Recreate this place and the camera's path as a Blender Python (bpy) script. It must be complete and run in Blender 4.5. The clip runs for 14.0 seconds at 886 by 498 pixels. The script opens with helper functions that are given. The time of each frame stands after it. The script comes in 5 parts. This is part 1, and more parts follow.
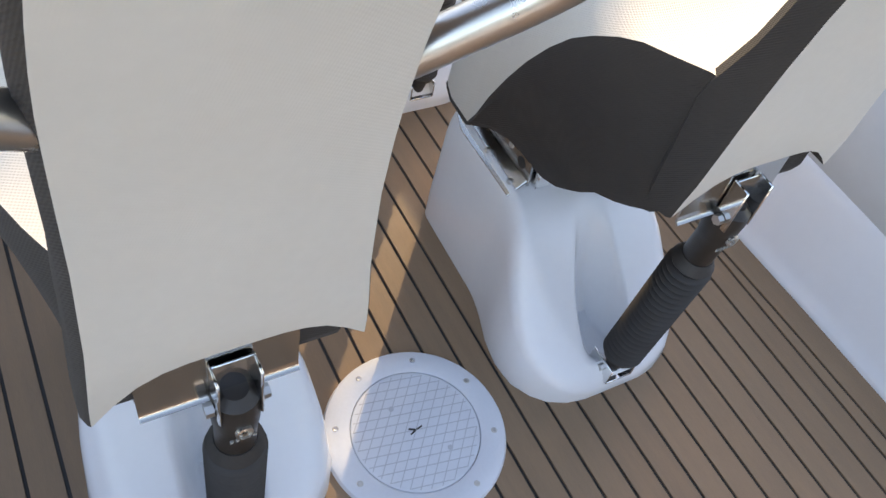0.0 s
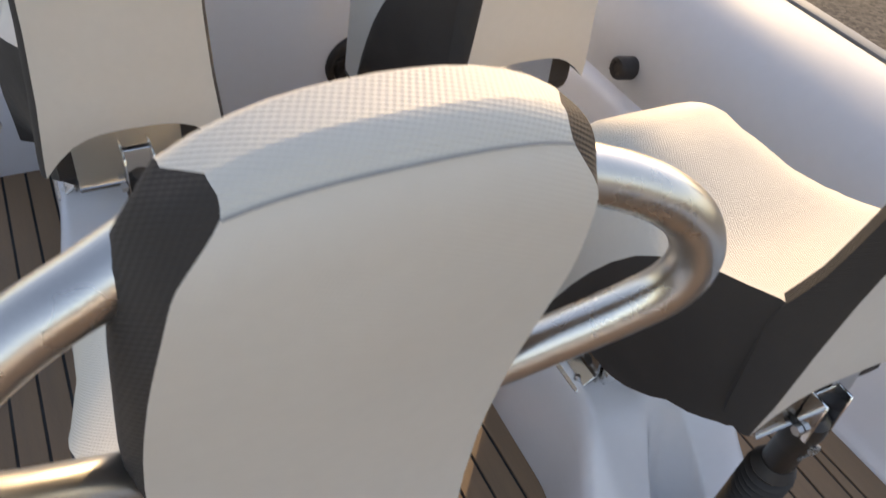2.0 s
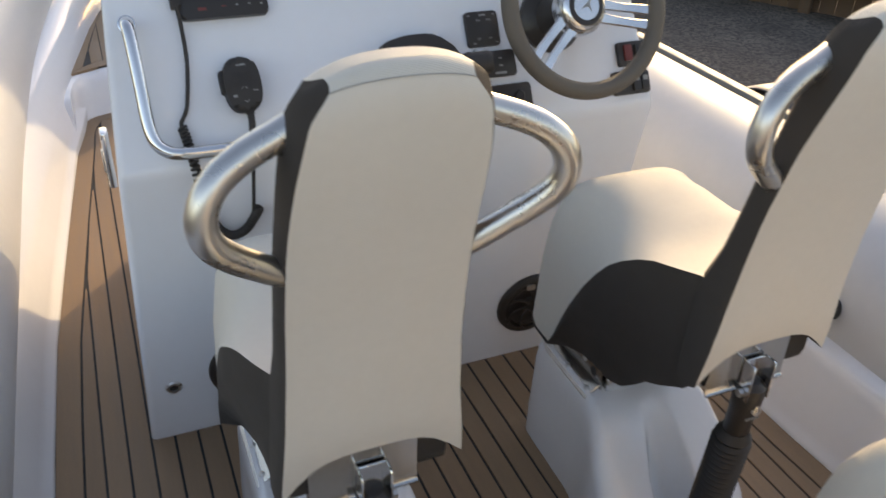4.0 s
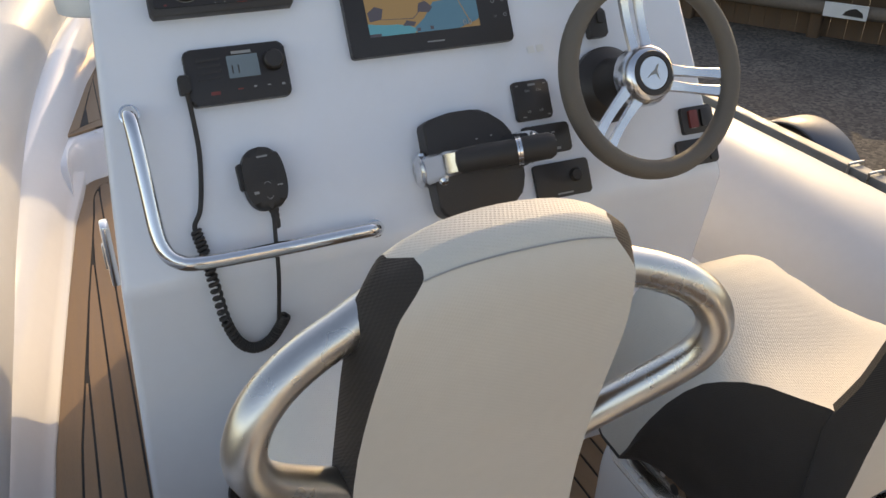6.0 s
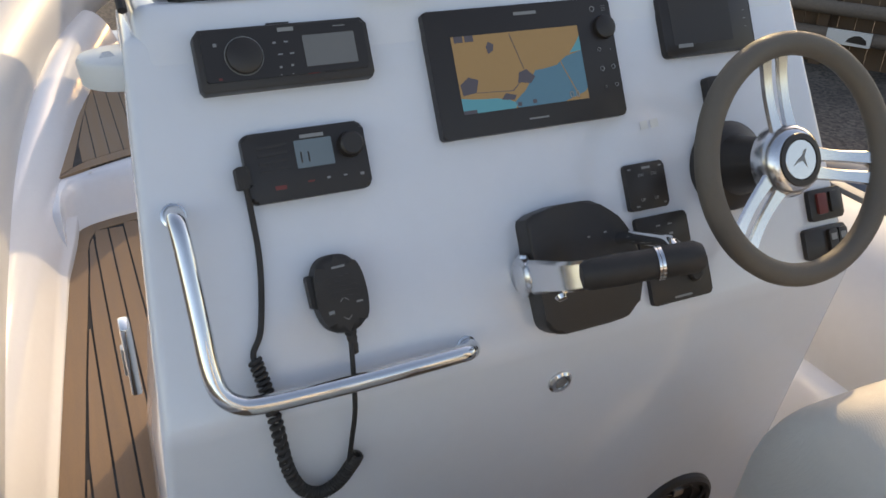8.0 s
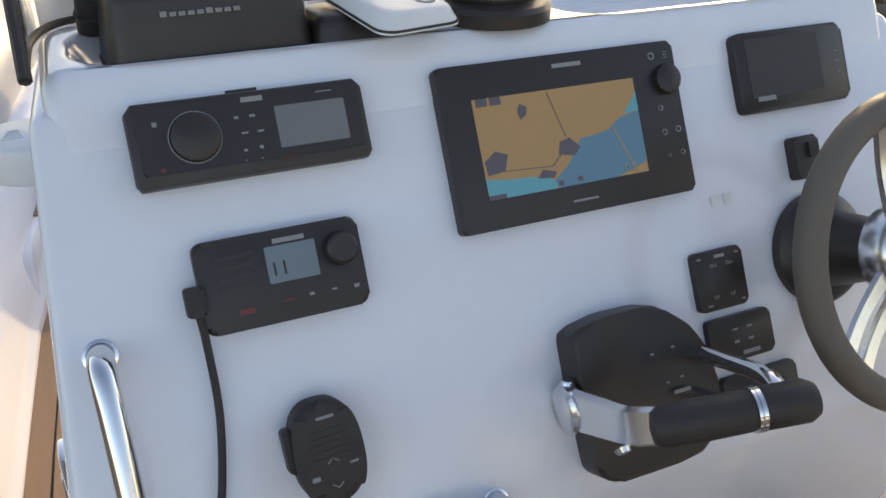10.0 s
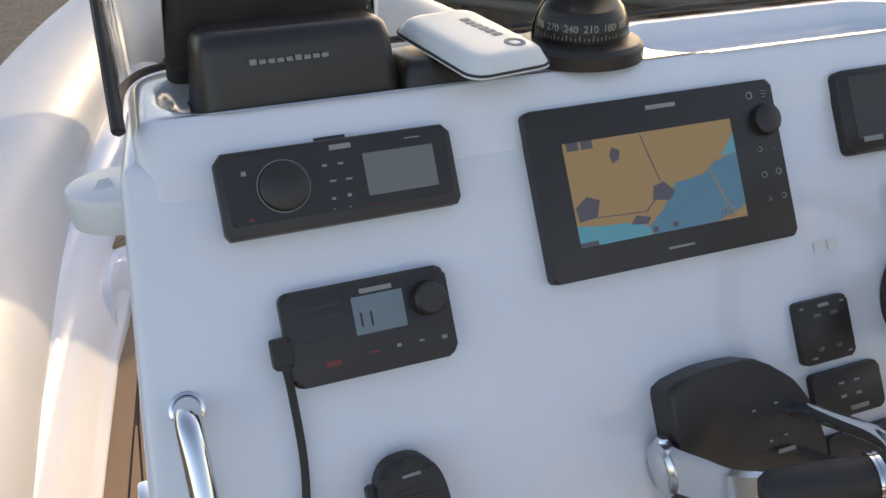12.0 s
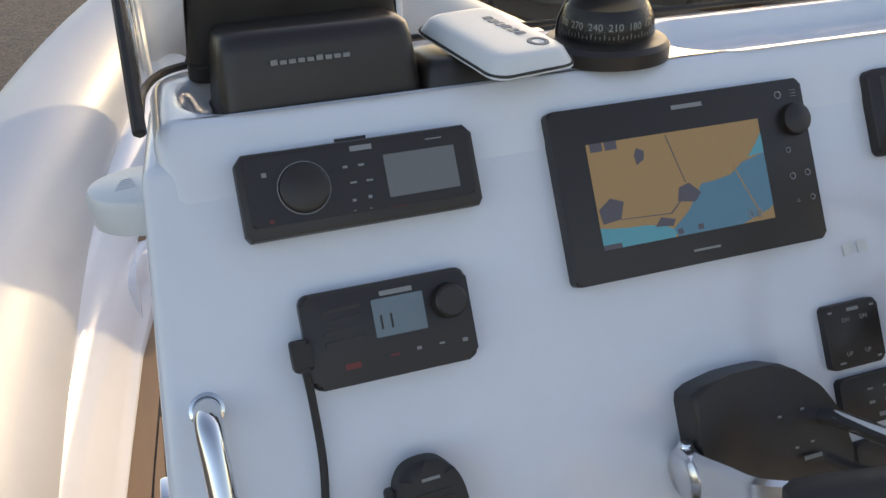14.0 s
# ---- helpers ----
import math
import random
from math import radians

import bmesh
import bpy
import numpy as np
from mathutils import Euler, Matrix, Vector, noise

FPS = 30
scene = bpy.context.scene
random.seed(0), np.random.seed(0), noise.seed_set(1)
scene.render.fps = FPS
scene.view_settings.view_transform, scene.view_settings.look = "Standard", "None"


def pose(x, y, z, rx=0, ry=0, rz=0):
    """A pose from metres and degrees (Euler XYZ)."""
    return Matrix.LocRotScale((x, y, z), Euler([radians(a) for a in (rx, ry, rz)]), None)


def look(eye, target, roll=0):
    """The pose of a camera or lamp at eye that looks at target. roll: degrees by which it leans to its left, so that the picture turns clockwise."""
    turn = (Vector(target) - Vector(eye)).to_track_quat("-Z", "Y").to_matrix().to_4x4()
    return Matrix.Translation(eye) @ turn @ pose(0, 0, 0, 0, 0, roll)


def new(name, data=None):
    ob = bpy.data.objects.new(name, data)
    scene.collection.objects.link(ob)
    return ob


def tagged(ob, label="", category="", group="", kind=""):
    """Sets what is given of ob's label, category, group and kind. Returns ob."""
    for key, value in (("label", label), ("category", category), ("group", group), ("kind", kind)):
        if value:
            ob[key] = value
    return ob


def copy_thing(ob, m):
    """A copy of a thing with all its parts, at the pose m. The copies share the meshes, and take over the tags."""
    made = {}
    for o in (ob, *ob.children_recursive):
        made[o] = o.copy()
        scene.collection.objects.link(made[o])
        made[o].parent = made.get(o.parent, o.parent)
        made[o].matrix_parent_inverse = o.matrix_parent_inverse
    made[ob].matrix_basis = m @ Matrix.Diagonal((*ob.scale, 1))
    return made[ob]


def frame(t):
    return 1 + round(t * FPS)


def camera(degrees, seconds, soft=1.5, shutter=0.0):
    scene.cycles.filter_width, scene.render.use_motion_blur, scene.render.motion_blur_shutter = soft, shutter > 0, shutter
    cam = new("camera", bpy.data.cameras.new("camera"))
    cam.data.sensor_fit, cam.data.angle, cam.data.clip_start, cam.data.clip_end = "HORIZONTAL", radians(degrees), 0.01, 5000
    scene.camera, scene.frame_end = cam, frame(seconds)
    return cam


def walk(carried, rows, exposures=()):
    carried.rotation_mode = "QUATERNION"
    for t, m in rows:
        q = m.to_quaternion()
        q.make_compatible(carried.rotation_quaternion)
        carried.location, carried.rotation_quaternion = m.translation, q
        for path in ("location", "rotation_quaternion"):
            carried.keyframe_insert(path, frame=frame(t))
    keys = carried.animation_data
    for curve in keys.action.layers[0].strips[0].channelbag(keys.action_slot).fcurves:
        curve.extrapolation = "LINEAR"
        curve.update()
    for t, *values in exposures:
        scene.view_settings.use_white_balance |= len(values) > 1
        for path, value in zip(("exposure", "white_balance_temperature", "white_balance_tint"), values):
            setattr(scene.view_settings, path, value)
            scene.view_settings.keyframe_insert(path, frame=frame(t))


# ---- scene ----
cam = camera(55.7, 14.0, shutter=0.3)
ROWS = [
    (0.0, -0.413, 0.017, 1.136, 39.10, -9.42, -27.29),
    (0.5, -0.408, 0.017, 1.138, 39.73, -9.10, -27.30),
    (1.0, -0.407, 0.022, 1.138, 41.23, -8.62, -27.26),
    (1.5, -0.401, 0.052, 1.179, 44.01, -7.09, -27.02),
    (2.0, -0.406, 0.092, 1.216, 47.59, -5.49, -26.01),
    (2.5, -0.418, 0.133, 1.237, 51.31, -4.04, -25.00),
    (3.0, -0.431, 0.177, 1.255, 54.36, -2.85, -23.75),
    (3.5, -0.474, 0.239, 1.279, 56.79, -2.14, -22.86),
    (4.0, -0.539, 0.368, 1.296, 58.32, -1.54, -22.46),
    (4.2, -0.565, 0.413, 1.302, 58.85, -1.49, -22.23),
    (6.5, -0.518, 0.699, 1.301, 60.16, 0.13, -23.63),
    (7.0, -0.578, 0.800, 1.312, 60.47, -0.38, -24.16),
    (7.5, -0.601, 0.862, 1.312, 60.71, -1.03, -24.56),
    (8.0, -0.569, 0.944, 1.306, 60.85, -1.30, -24.46),
    (8.5, -0.511, 1.046, 1.305, 60.60, -1.32, -24.41),
    (8.7, -0.495, 1.071, 1.300, 60.59, -1.05, -24.58),
    (11.0, -0.461, 1.249, 1.293, 61.34, -0.14, -23.36),
    (11.5, -0.466, 1.249, 1.296, 62.19, 0.66, -21.68),
    (12.0, -0.474, 1.244, 1.299, 62.63, 1.12, -20.40),
    (12.5, -0.472, 1.240, 1.305, 62.87, 1.34, -19.87),
    (13.0, -0.468, 1.243, 1.304, 62.88, 1.51, -19.31),
    (13.5, -0.469, 1.247, 1.302, 62.72, 1.68, -19.05),
    (14.0, -0.468, 1.253, 1.305, 62.02, 1.58, -18.81),
]
walk(cam, [(t, pose(x, y, z, rx, ry, rz)) for t, x, y, z, rx, ry, rz in ROWS],
     [(0.0, 1.88, 7900, 18), (1.0, 1.84, 8000, 18), (1.6, 1.65, 8400, 22), (2.2, 1.26, 8400, 20), (4.0, 1.2, 8500, 18), (7.0, 0.98, 8400, 19), (9.0, 1.08, 8000, 18), (11.0, 1.14, 7900, 19), (14.0, 0.98, 7800, 18)])

# ---- light: low sun off the starboard bow, open sky ----
SUN_AZ, SUN_EL = 40.0, 20.0
world = bpy.data.worlds.new("sky")
world.use_nodes = True
scene.world = world
wn = world.node_tree
sky = wn.nodes.new("ShaderNodeTexSky")
sky.sky_type = "NISHITA"
sky.sun_disc = False
sky.sun_elevation = radians(SUN_EL)
sky.sun_rotation = radians(SUN_AZ)
wn.links.new(sky.outputs[0], wn.nodes["Background"].inputs[0])
wn.nodes["Background"].inputs[1].default_value = 0.15
sun = new("sun", bpy.data.lights.new("sun", "SUN"))
sun.data.energy, sun.data.angle, sun.data.color = 1.08, radians(0.6), (1.0, 0.85, 0.53)
sun.matrix_world = look((0, 0, 0), (-math.sin(radians(SUN_AZ)) * math.cos(radians(SUN_EL)),
                                   -math.cos(radians(SUN_AZ)) * math.cos(radians(SUN_EL)), -math.sin(radians(SUN_EL))))

# ---- materials ----
def material(name, color, rough=0.5, metal=0.0, vary=0.06, scale=12.0, bump=0.0, bump_scale=200.0, coat=0.0, stretch=(1, 1, 1), random=0.0):
    """A principled material with large and fine colour variation and fine relief."""
    m = bpy.data.materials.new(name)
    m.use_nodes = True
    nt = m.node_tree
    n, l = nt.nodes, nt.links
    b = n["Principled BSDF"]
    b.inputs["Roughness"].default_value = rough
    b.inputs["Metallic"].default_value = metal
    b.inputs["Coat Weight"].default_value = coat
    b.inputs["Coat Roughness"].default_value = 0.08
    tc = n.new("ShaderNodeTexCoord")
    mp = n.new("ShaderNodeMapping")
    mp.inputs["Scale"].default_value = stretch
    l.new(tc.outputs["Object"], mp.inputs[0])
    big = n.new("ShaderNodeTexNoise")
    big.inputs["Scale"].default_value = scale
    big.inputs["Detail"].default_value = 5
    fine = n.new("ShaderNodeTexNoise")
    fine.inputs["Scale"].default_value = scale * 14
    fine.inputs["Detail"].default_value = 3
    for t in (big, fine):
        l.new(mp.outputs[0], t.inputs["Vector"])
    add = n.new("ShaderNodeMath")
    add.operation = "ADD"
    half = n.new("ShaderNodeMath")
    half.operation = "MULTIPLY"
    half.inputs[1].default_value = 0.5
    l.new(fine.outputs[0], half.inputs[0])
    l.new(big.outputs[0], add.inputs[0])
    l.new(half.outputs[0], add.inputs[1])
    src = add.outputs[0]
    if random:
        oi = n.new("ShaderNodeObjectInfo")
        r = n.new("ShaderNodeMath")
        r.operation = "MULTIPLY_ADD"
        r.inputs[1].default_value = random
        l.new(oi.outputs["Random"], r.inputs[0])
        l.new(src, r.inputs[2])
        src = r.outputs[0]
    rng = n.new("ShaderNodeMapRange")
    rng.inputs[1].default_value, rng.inputs[2].default_value = 0.35, 1.15 + random
    rng.inputs[3].default_value, rng.inputs[4].default_value = 1 - vary, 1 + vary
    l.new(src, rng.inputs[0])
    mul = n.new("ShaderNodeVectorMath")
    mul.operation = "SCALE"
    mul.inputs[0].default_value = color
    l.new(rng.outputs[0], mul.inputs["Scale"])
    l.new(mul.outputs[0], b.inputs["Base Color"])
    rr = n.new("ShaderNodeMapRange")
    rr.inputs[1].default_value, rr.inputs[2].default_value = 0.3, 0.7
    rr.inputs[3].default_value, rr.inputs[4].default_value = max(0.02, rough * 0.8), min(1, rough * 1.2)
    l.new(big.outputs[0], rr.inputs[0])
    l.new(rr.outputs[0], b.inputs["Roughness"])
    if bump:
        bt = n.new("ShaderNodeTexNoise")
        bt.inputs["Scale"].default_value = bump_scale
        bt.inputs["Detail"].default_value = 2
        l.new(mp.outputs[0], bt.inputs["Vector"])
        bp = n.new("ShaderNodeBump")
        bp.inputs["Strength"].default_value = bump
        bp.inputs["Distance"].default_value = 0.002
        l.new(bt.outputs[0], bp.inputs["Height"])
        l.new(bp.outputs[0], b.inputs["Normal"])
    return m


def woven(name, color, pitch, strength, rough=0.7):
    """Cloth: crossed ribs of the given pitch in metres over a mottled ground."""
    m = material(name, color, rough, vary=0.05, scale=6)
    nt = m.node_tree
    n, l = nt.nodes, nt.links
    tc = n.new("ShaderNodeTexCoord")
    hs = []
    for way in ((0.35, 0.8, 0.8), (0.9, -0.4, -0.4)):
        dot = n.new("ShaderNodeVectorMath")
        dot.operation = "DOT_PRODUCT"
        dot.inputs[1].default_value = way
        l.new(tc.outputs["Object"], dot.inputs[0])
        k = n.new("ShaderNodeMath")
        k.operation = "MULTIPLY"
        k.inputs[1].default_value = 2 * math.pi / pitch
        l.new(dot.outputs["Value"], k.inputs[0])
        w = n.new("ShaderNodeMath")
        w.operation = "SINE"
        l.new(k.outputs[0], w.inputs[0])
        hs.append(w.outputs[0])
    c = n.new("ShaderNodeMath")
    c.operation = "MULTIPLY_ADD"
    c.inputs[1].default_value = 0.6
    l.new(hs[1], c.inputs[0])
    l.new(hs[0], c.inputs[2])
    bp = n.new("ShaderNodeBump")
    bp.inputs["Strength"].default_value = strength
    bp.inputs["Distance"].default_value = 0.001
    l.new(c.outputs[0], bp.inputs["Height"])
    l.new(bp.outputs[0], n["Principled BSDF"].inputs["Normal"])
    return m


def glowing(name, color, strength):
    m = material(name, color, 0.15, vary=0.03)
    b = m.node_tree.nodes["Principled BSDF"]
    b.inputs["Emission Color"].default_value = (*color, 1)
    b.inputs["Emission Strength"].default_value = strength
    return m


GEL = material("white_gelcoat", (0.76, 0.77, 0.80), 0.13, vary=0.03, scale=3, bump=0.03, bump_scale=18, coat=0.3)
GELSHELL = material("moulded_white_shell", (0.80, 0.80, 0.81), 0.22, vary=0.03, scale=5, bump=0.05, bump_scale=30, coat=0.4)
TUBE = material("pale_grey_tube_fabric", (0.53, 0.54, 0.555), 0.42, vary=0.05, scale=3, bump=0.12, bump_scale=500)
VINYL = woven("cream_back_vinyl", (0.63, 0.58, 0.515), 0.0022, 0.06, 0.6)
WEAVE = woven("cream_ribbed_cloth", (0.60, 0.565, 0.505), 0.0026, 0.22, 0.62)
DARK = woven("charcoal_side_cloth", (0.042, 0.035, 0.031), 0.0026, 0.3, 0.9)
PIPING = material("grey_seam_thread", (0.33, 0.32, 0.31), 0.7)
TEAK = material("synthetic_teak", (0.285, 0.182, 0.108), 0.6, vary=0.22, scale=7, stretch=(9, 0.7, 9), bump=0.25, bump_scale=160, random=0.25)
CAULK = material("black_caulk", (0.022, 0.019, 0.018), 0.65)
STEEL = material("brushed_stainless", (0.62, 0.60, 0.57), 0.31, 1.0, vary=0.06, scale=30, stretch=(1, 1, 1), bump=0.05, bump_scale=700)
PLATE = material("dull_stainless_plate", (0.55, 0.53, 0.50), 0.16, 1.0, vary=0.08, scale=14)
CHROME = material("polished_stainless", (0.76, 0.76, 0.76), 0.10, 1.0, vary=0.03, scale=8)
BLACK = material("black_plastic", (0.030, 0.023, 0.019), 0.42, vary=0.15, scale=20, bump=0.08, bump_scale=900)
GLOSSBLACK = material("gloss_black", (0.024, 0.018, 0.015), 0.38, vary=0.1, scale=12)
RUBBER = material("black_rubber", (0.030, 0.025, 0.022), 0.6, vary=0.15, scale=30, bump=0.1, bump_scale=400)
RIM = material("brown_grey_leather", (0.13, 0.108, 0.085), 0.62, vary=0.12, scale=30, bump=0.35, bump_scale=700)
ALLOY = material("satin_alloy", (0.70, 0.70, 0.71), 0.22, 1.0, vary=0.04, scale=20)
HATCH = material("white_hatch_plastic", (0.74, 0.76, 0.80), 0.4, vary=0.05, scale=14, bump=0.1, bump_scale=300)
# flat grey, darker than the hatch plastic, for tread lines, holes and marks
GROOVE = material("hatch_groove_grey", (0.56, 0.57, 0.60), 0.8)
PRINT = material("pale_print", (0.26, 0.26, 0.25), 0.6)
REDPRINT = material("red_print", (0.18, 0.035, 0.03), 0.6)
LAND = glowing("chart_land", (0.30, 0.19, 0.08), 0.10)
SEA = glowing("chart_sea", (0.07, 0.17, 0.23), 0.10)
SHOAL = glowing("chart_shoal", (0.07, 0.27, 0.32), 0.10)
TOWN = glowing("chart_town", (0.09, 0.08, 0.09), 0.06)
LCD = glowing("grey_lcd", (0.10, 0.14, 0.165), 0.12)
DIMLCD = glowing("dim_lcd", (0.10, 0.11, 0.115), 0.15)
WHITEPLASTIC = material("white_plastic", (0.72, 0.72, 0.70), 0.35, vary=0.04, scale=20)
GRAVEL = material("gravel_ground", (0.098, 0.082, 0.068), 0.9, vary=0.6, scale=2.2, bump=1.0, bump_scale=60)
gn = GRAVEL.node_tree
stones = gn.nodes.new("ShaderNodeTexVoronoi")
stones.inputs["Scale"].default_value = 42
gtc = gn.nodes.new("ShaderNodeTexCoord")
gn.links.new(gtc.outputs["Object"], stones.inputs["Vector"])
gmix = gn.nodes.new("ShaderNodeMix")
gmix.data_type, gmix.blend_type = "RGBA", "OVERLAY"
gmix.inputs["Factor"].default_value = 0.5
old = gn.nodes["Principled BSDF"].inputs["Base Color"].links[0].from_socket
grey = gn.nodes.new("ShaderNodeSeparateColor")
gn.links.new(stones.outputs["Color"], grey.inputs[0])
gn.links.new(old, gmix.inputs["A"])
gn.links.new(grey.outputs[0], gmix.inputs["B"])
gn.links.new(gmix.outputs["Result"], gn.nodes["Principled BSDF"].inputs["Base Color"])
GALV = material("galvanised_steel", (0.24, 0.25, 0.255), 0.55, 0.25, vary=0.25, scale=10)
GALVBLUE = material("blue_grey_plastic", (0.085, 0.095, 0.115), 0.45, vary=0.12, scale=9)
BOARD = material("brown_stained_boards", (0.12, 0.075, 0.045), 0.8, vary=0.35, scale=5, stretch=(6, 6, 1), bump=0.3, bump_scale=70, random=0.2)
# for the unseen wall added aft to block sky light
BLOCKGREY = material("grey_render", (0.13, 0.135, 0.145), 0.8, vary=0.2, scale=2, bump=0.2, bump_scale=90)
WOOD = material("weathered_wood", (0.17, 0.135, 0.105), 0.8, vary=0.3, scale=6, stretch=(1, 8, 8), bump=0.4, bump_scale=60)
GLASS = bpy.data.materials.new("smoked_acrylic")
GLASS.use_nodes = True
gb = GLASS.node_tree.nodes["Principled BSDF"]
gb.inputs["Base Color"].default_value = (0.80, 0.82, 0.80, 1)
gb.inputs["Roughness"].default_value = 0.02
gb.inputs["Transmission Weight"].default_value = 1.0
gb.inputs["IOR"].default_value = 1.25


# ---- mesh helpers ----
def part(name, bm, mat, parent=None, label="", smooth=True):
    """One mesh object from a bmesh, in the space of its parent."""
    me = bpy.data.meshes.new(name)
    bmesh.ops.recalc_face_normals(bm, faces=bm.faces)
    bm.to_mesh(me)
    bm.free()
    me.materials.append(mat)
    if smooth:
        for p in me.polygons:
            p.use_smooth = True
        me.set_sharp_from_angle(angle=radians(38))
    ob = new(name, me)
    ob.parent = parent
    if label:
        tagged(ob, label)
    return ob


def thing(name, place, label, category, group="", kind=""):
    ob = new(name)
    ob.empty_display_size = 0.05
    ob.matrix_world = place if isinstance(place, Matrix) else Matrix.Translation(place)
    return tagged(ob, label, category, group, kind)


def box(x0, x1, y0, y1, z0, z1, bevel=0.0, seg=2, bm=None):
    own = bmesh.new()
    bmesh.ops.create_cube(own, size=1.0, matrix=Matrix.Translation(((x0 + x1) / 2, (y0 + y1) / 2, (z0 + z1) / 2)) @ Matrix.Diagonal((x1 - x0, y1 - y0, z1 - z0, 1)))
    if bevel:
        bmesh.ops.bevel(own, geom=own.edges, offset=bevel, segments=seg, affect="EDGES", profile=0.5)
    return merge(bm, own)


def merge(bm, own):
    if bm is None:
        return own
    tmp = bpy.data.meshes.new("tmp")
    own.to_mesh(tmp)
    own.free()
    bm.from_mesh(tmp)
    bpy.data.meshes.remove(tmp)
    return bm


def rounded(w, h, r, seg=5):
    """The outline of a rounded rectangle about the origin."""
    pts = []
    for cx, cy, a in ((w / 2 - r, h / 2 - r, 0), (-w / 2 + r, h / 2 - r, 90), (-w / 2 + r, -h / 2 + r, 180), (w / 2 - r, -h / 2 + r, 270)):
        for i in range(seg + 1):
            t = radians(a + 90 * i / seg)
            pts.append((cx + r * math.cos(t), cy + r * math.sin(t)))
    return pts


def disc_outline(r, n=32, ry=None):
    return [(r * math.cos(2 * math.pi * i / n), (ry or r) * math.sin(2 * math.pi * i / n)) for i in range(n)]


def slab(outline, z0, z1, bevel=0.0, seg=2, m=None, bm=None):
    """A plate of the given outline from z0 to z1, its upper rim rounded, moved by m."""
    own = bmesh.new()
    lo = [own.verts.new((x, y, z0)) for x, y in outline]
    hi = [own.verts.new((x, y, z1)) for x, y in outline]
    own.faces.new(list(reversed(lo)))
    top = own.faces.new(hi)
    k = len(outline)
    for i in range(k):
        own.faces.new((lo[i], lo[(i + 1) % k], hi[(i + 1) % k], hi[i]))
    if bevel:
        bmesh.ops.bevel(own, geom=list(top.edges), offset=bevel, segments=seg, affect="EDGES", profile=0.5)
    if m is not None:
        own.transform(m)
    return merge(bm, own)


def loft(rings, caps=True, bm=None, closed=True):
    own = bmesh.new()
    vs = [[own.verts.new(p) for p in ring] for ring in rings]
    k = len(rings[0])
    for a, b in zip(vs, vs[1:]):
        for i in range(k if closed else k - 1):
            own.faces.new((a[i], a[(i + 1) % k], b[(i + 1) % k], b[i]))
    if caps:
        own.faces.new(list(reversed(vs[0])))
        own.faces.new(vs[-1])
    return merge(bm, own)


def lathe(profile, n=32, m=None, bm=None):
    """Turn (radius, height) pairs about z; ends of radius 0 close it."""
    own = bmesh.new()
    rings = []
    for r, z in profile:
        if r <= 1e-6:
            rings.append([own.verts.new((0, 0, z))])
        else:
            rings.append([own.verts.new((r * math.cos(2 * math.pi * i / n), r * math.sin(2 * math.pi * i / n), z)) for i in range(n)])
    for a, b in zip(rings, rings[1:]):
        for i in range(n):
            j = (i + 1) % n
            if len(a) == 1 and len(b) > 1:
                own.faces.new((a[0], b[j], b[i]))
            elif len(b) == 1 and len(a) > 1:
                own.faces.new((a[i], a[j], b[0]))
            elif len(a) > 1:
                own.faces.new((a[i], a[j], b[j], b[i]))
    if m is not None:
        own.transform(m)
    return merge(bm, own)


def smooth_path(pts, per=8):
    """A Catmull-Rom curve through the points."""
    p = [Vector(q) for q in pts]
    p = [p[0] * 2 - p[1]] + p + [p[-1] * 2 - p[-2]]
    out = []
    for i in range(1, len(p) - 2):
        for k in range(per):
            t = k / per
            a, b, c, d = p[i - 1:i + 3]
            out.append(0.5 * ((2 * b) + (c - a) * t + (2 * a - 5 * b + 4 * c - d) * t * t + (3 * b - a - 3 * c + d) * t ** 3))
    out.append(p[-2])
    return out


def pipe(pts, radius, n=14, bm=None, caps=True):
    """A round bar along a list of points; radius may be a function of the share of the way."""
    pts = [Vector(p) for p in pts]
    up = Vector((0.13, 0.21, 0.97)).normalized()
    rings = []
    side = None
    for i, p in enumerate(pts):
        d = (pts[min(i + 1, len(pts) - 1)] - pts[max(i - 1, 0)]).normalized()
        if side is None:
            side = d.cross(up).normalized()
        else:
            side = (side - d * side.dot(d)).normalized()
        other = d.cross(side)
        r = radius(i / (len(pts) - 1)) if callable(radius) else radius
        rings.append([p + (side * math.cos(2 * math.pi * k / n) + other * math.sin(2 * math.pi * k / n)) * r for k in range(n)])
    return loft(rings, caps, bm)


def lerp(table, x):
    """Read a table of (x, y) pairs, straight between them."""
    if x <= table[0][0]:
        return table[0][1]
    for (a, b), (c, d) in zip(table, table[1:]):
        if x <= c:
            return b + (d - b) * (x - a) / (c - a)
    return table[-1][1]


def keep_faces(bm, test):
    bm.normal_update()
    bmesh.ops.delete(bm, geom=[f for f in bm.faces if not test(f)], context="FACES")
    return bm


def writing(text, size, m, mat, parent, name="lettering"):
    cu = bpy.data.curves.new(name, "FONT")
    cu.body, cu.size, cu.extrude = text, size, 0.0002
    cu.align_x, cu.align_y = "CENTER", "CENTER"
    cu.resolution_u = 3
    cu.materials.append(mat)
    ob = new(name, cu)
    ob.parent = parent
    ob.matrix_local = m
    return ob


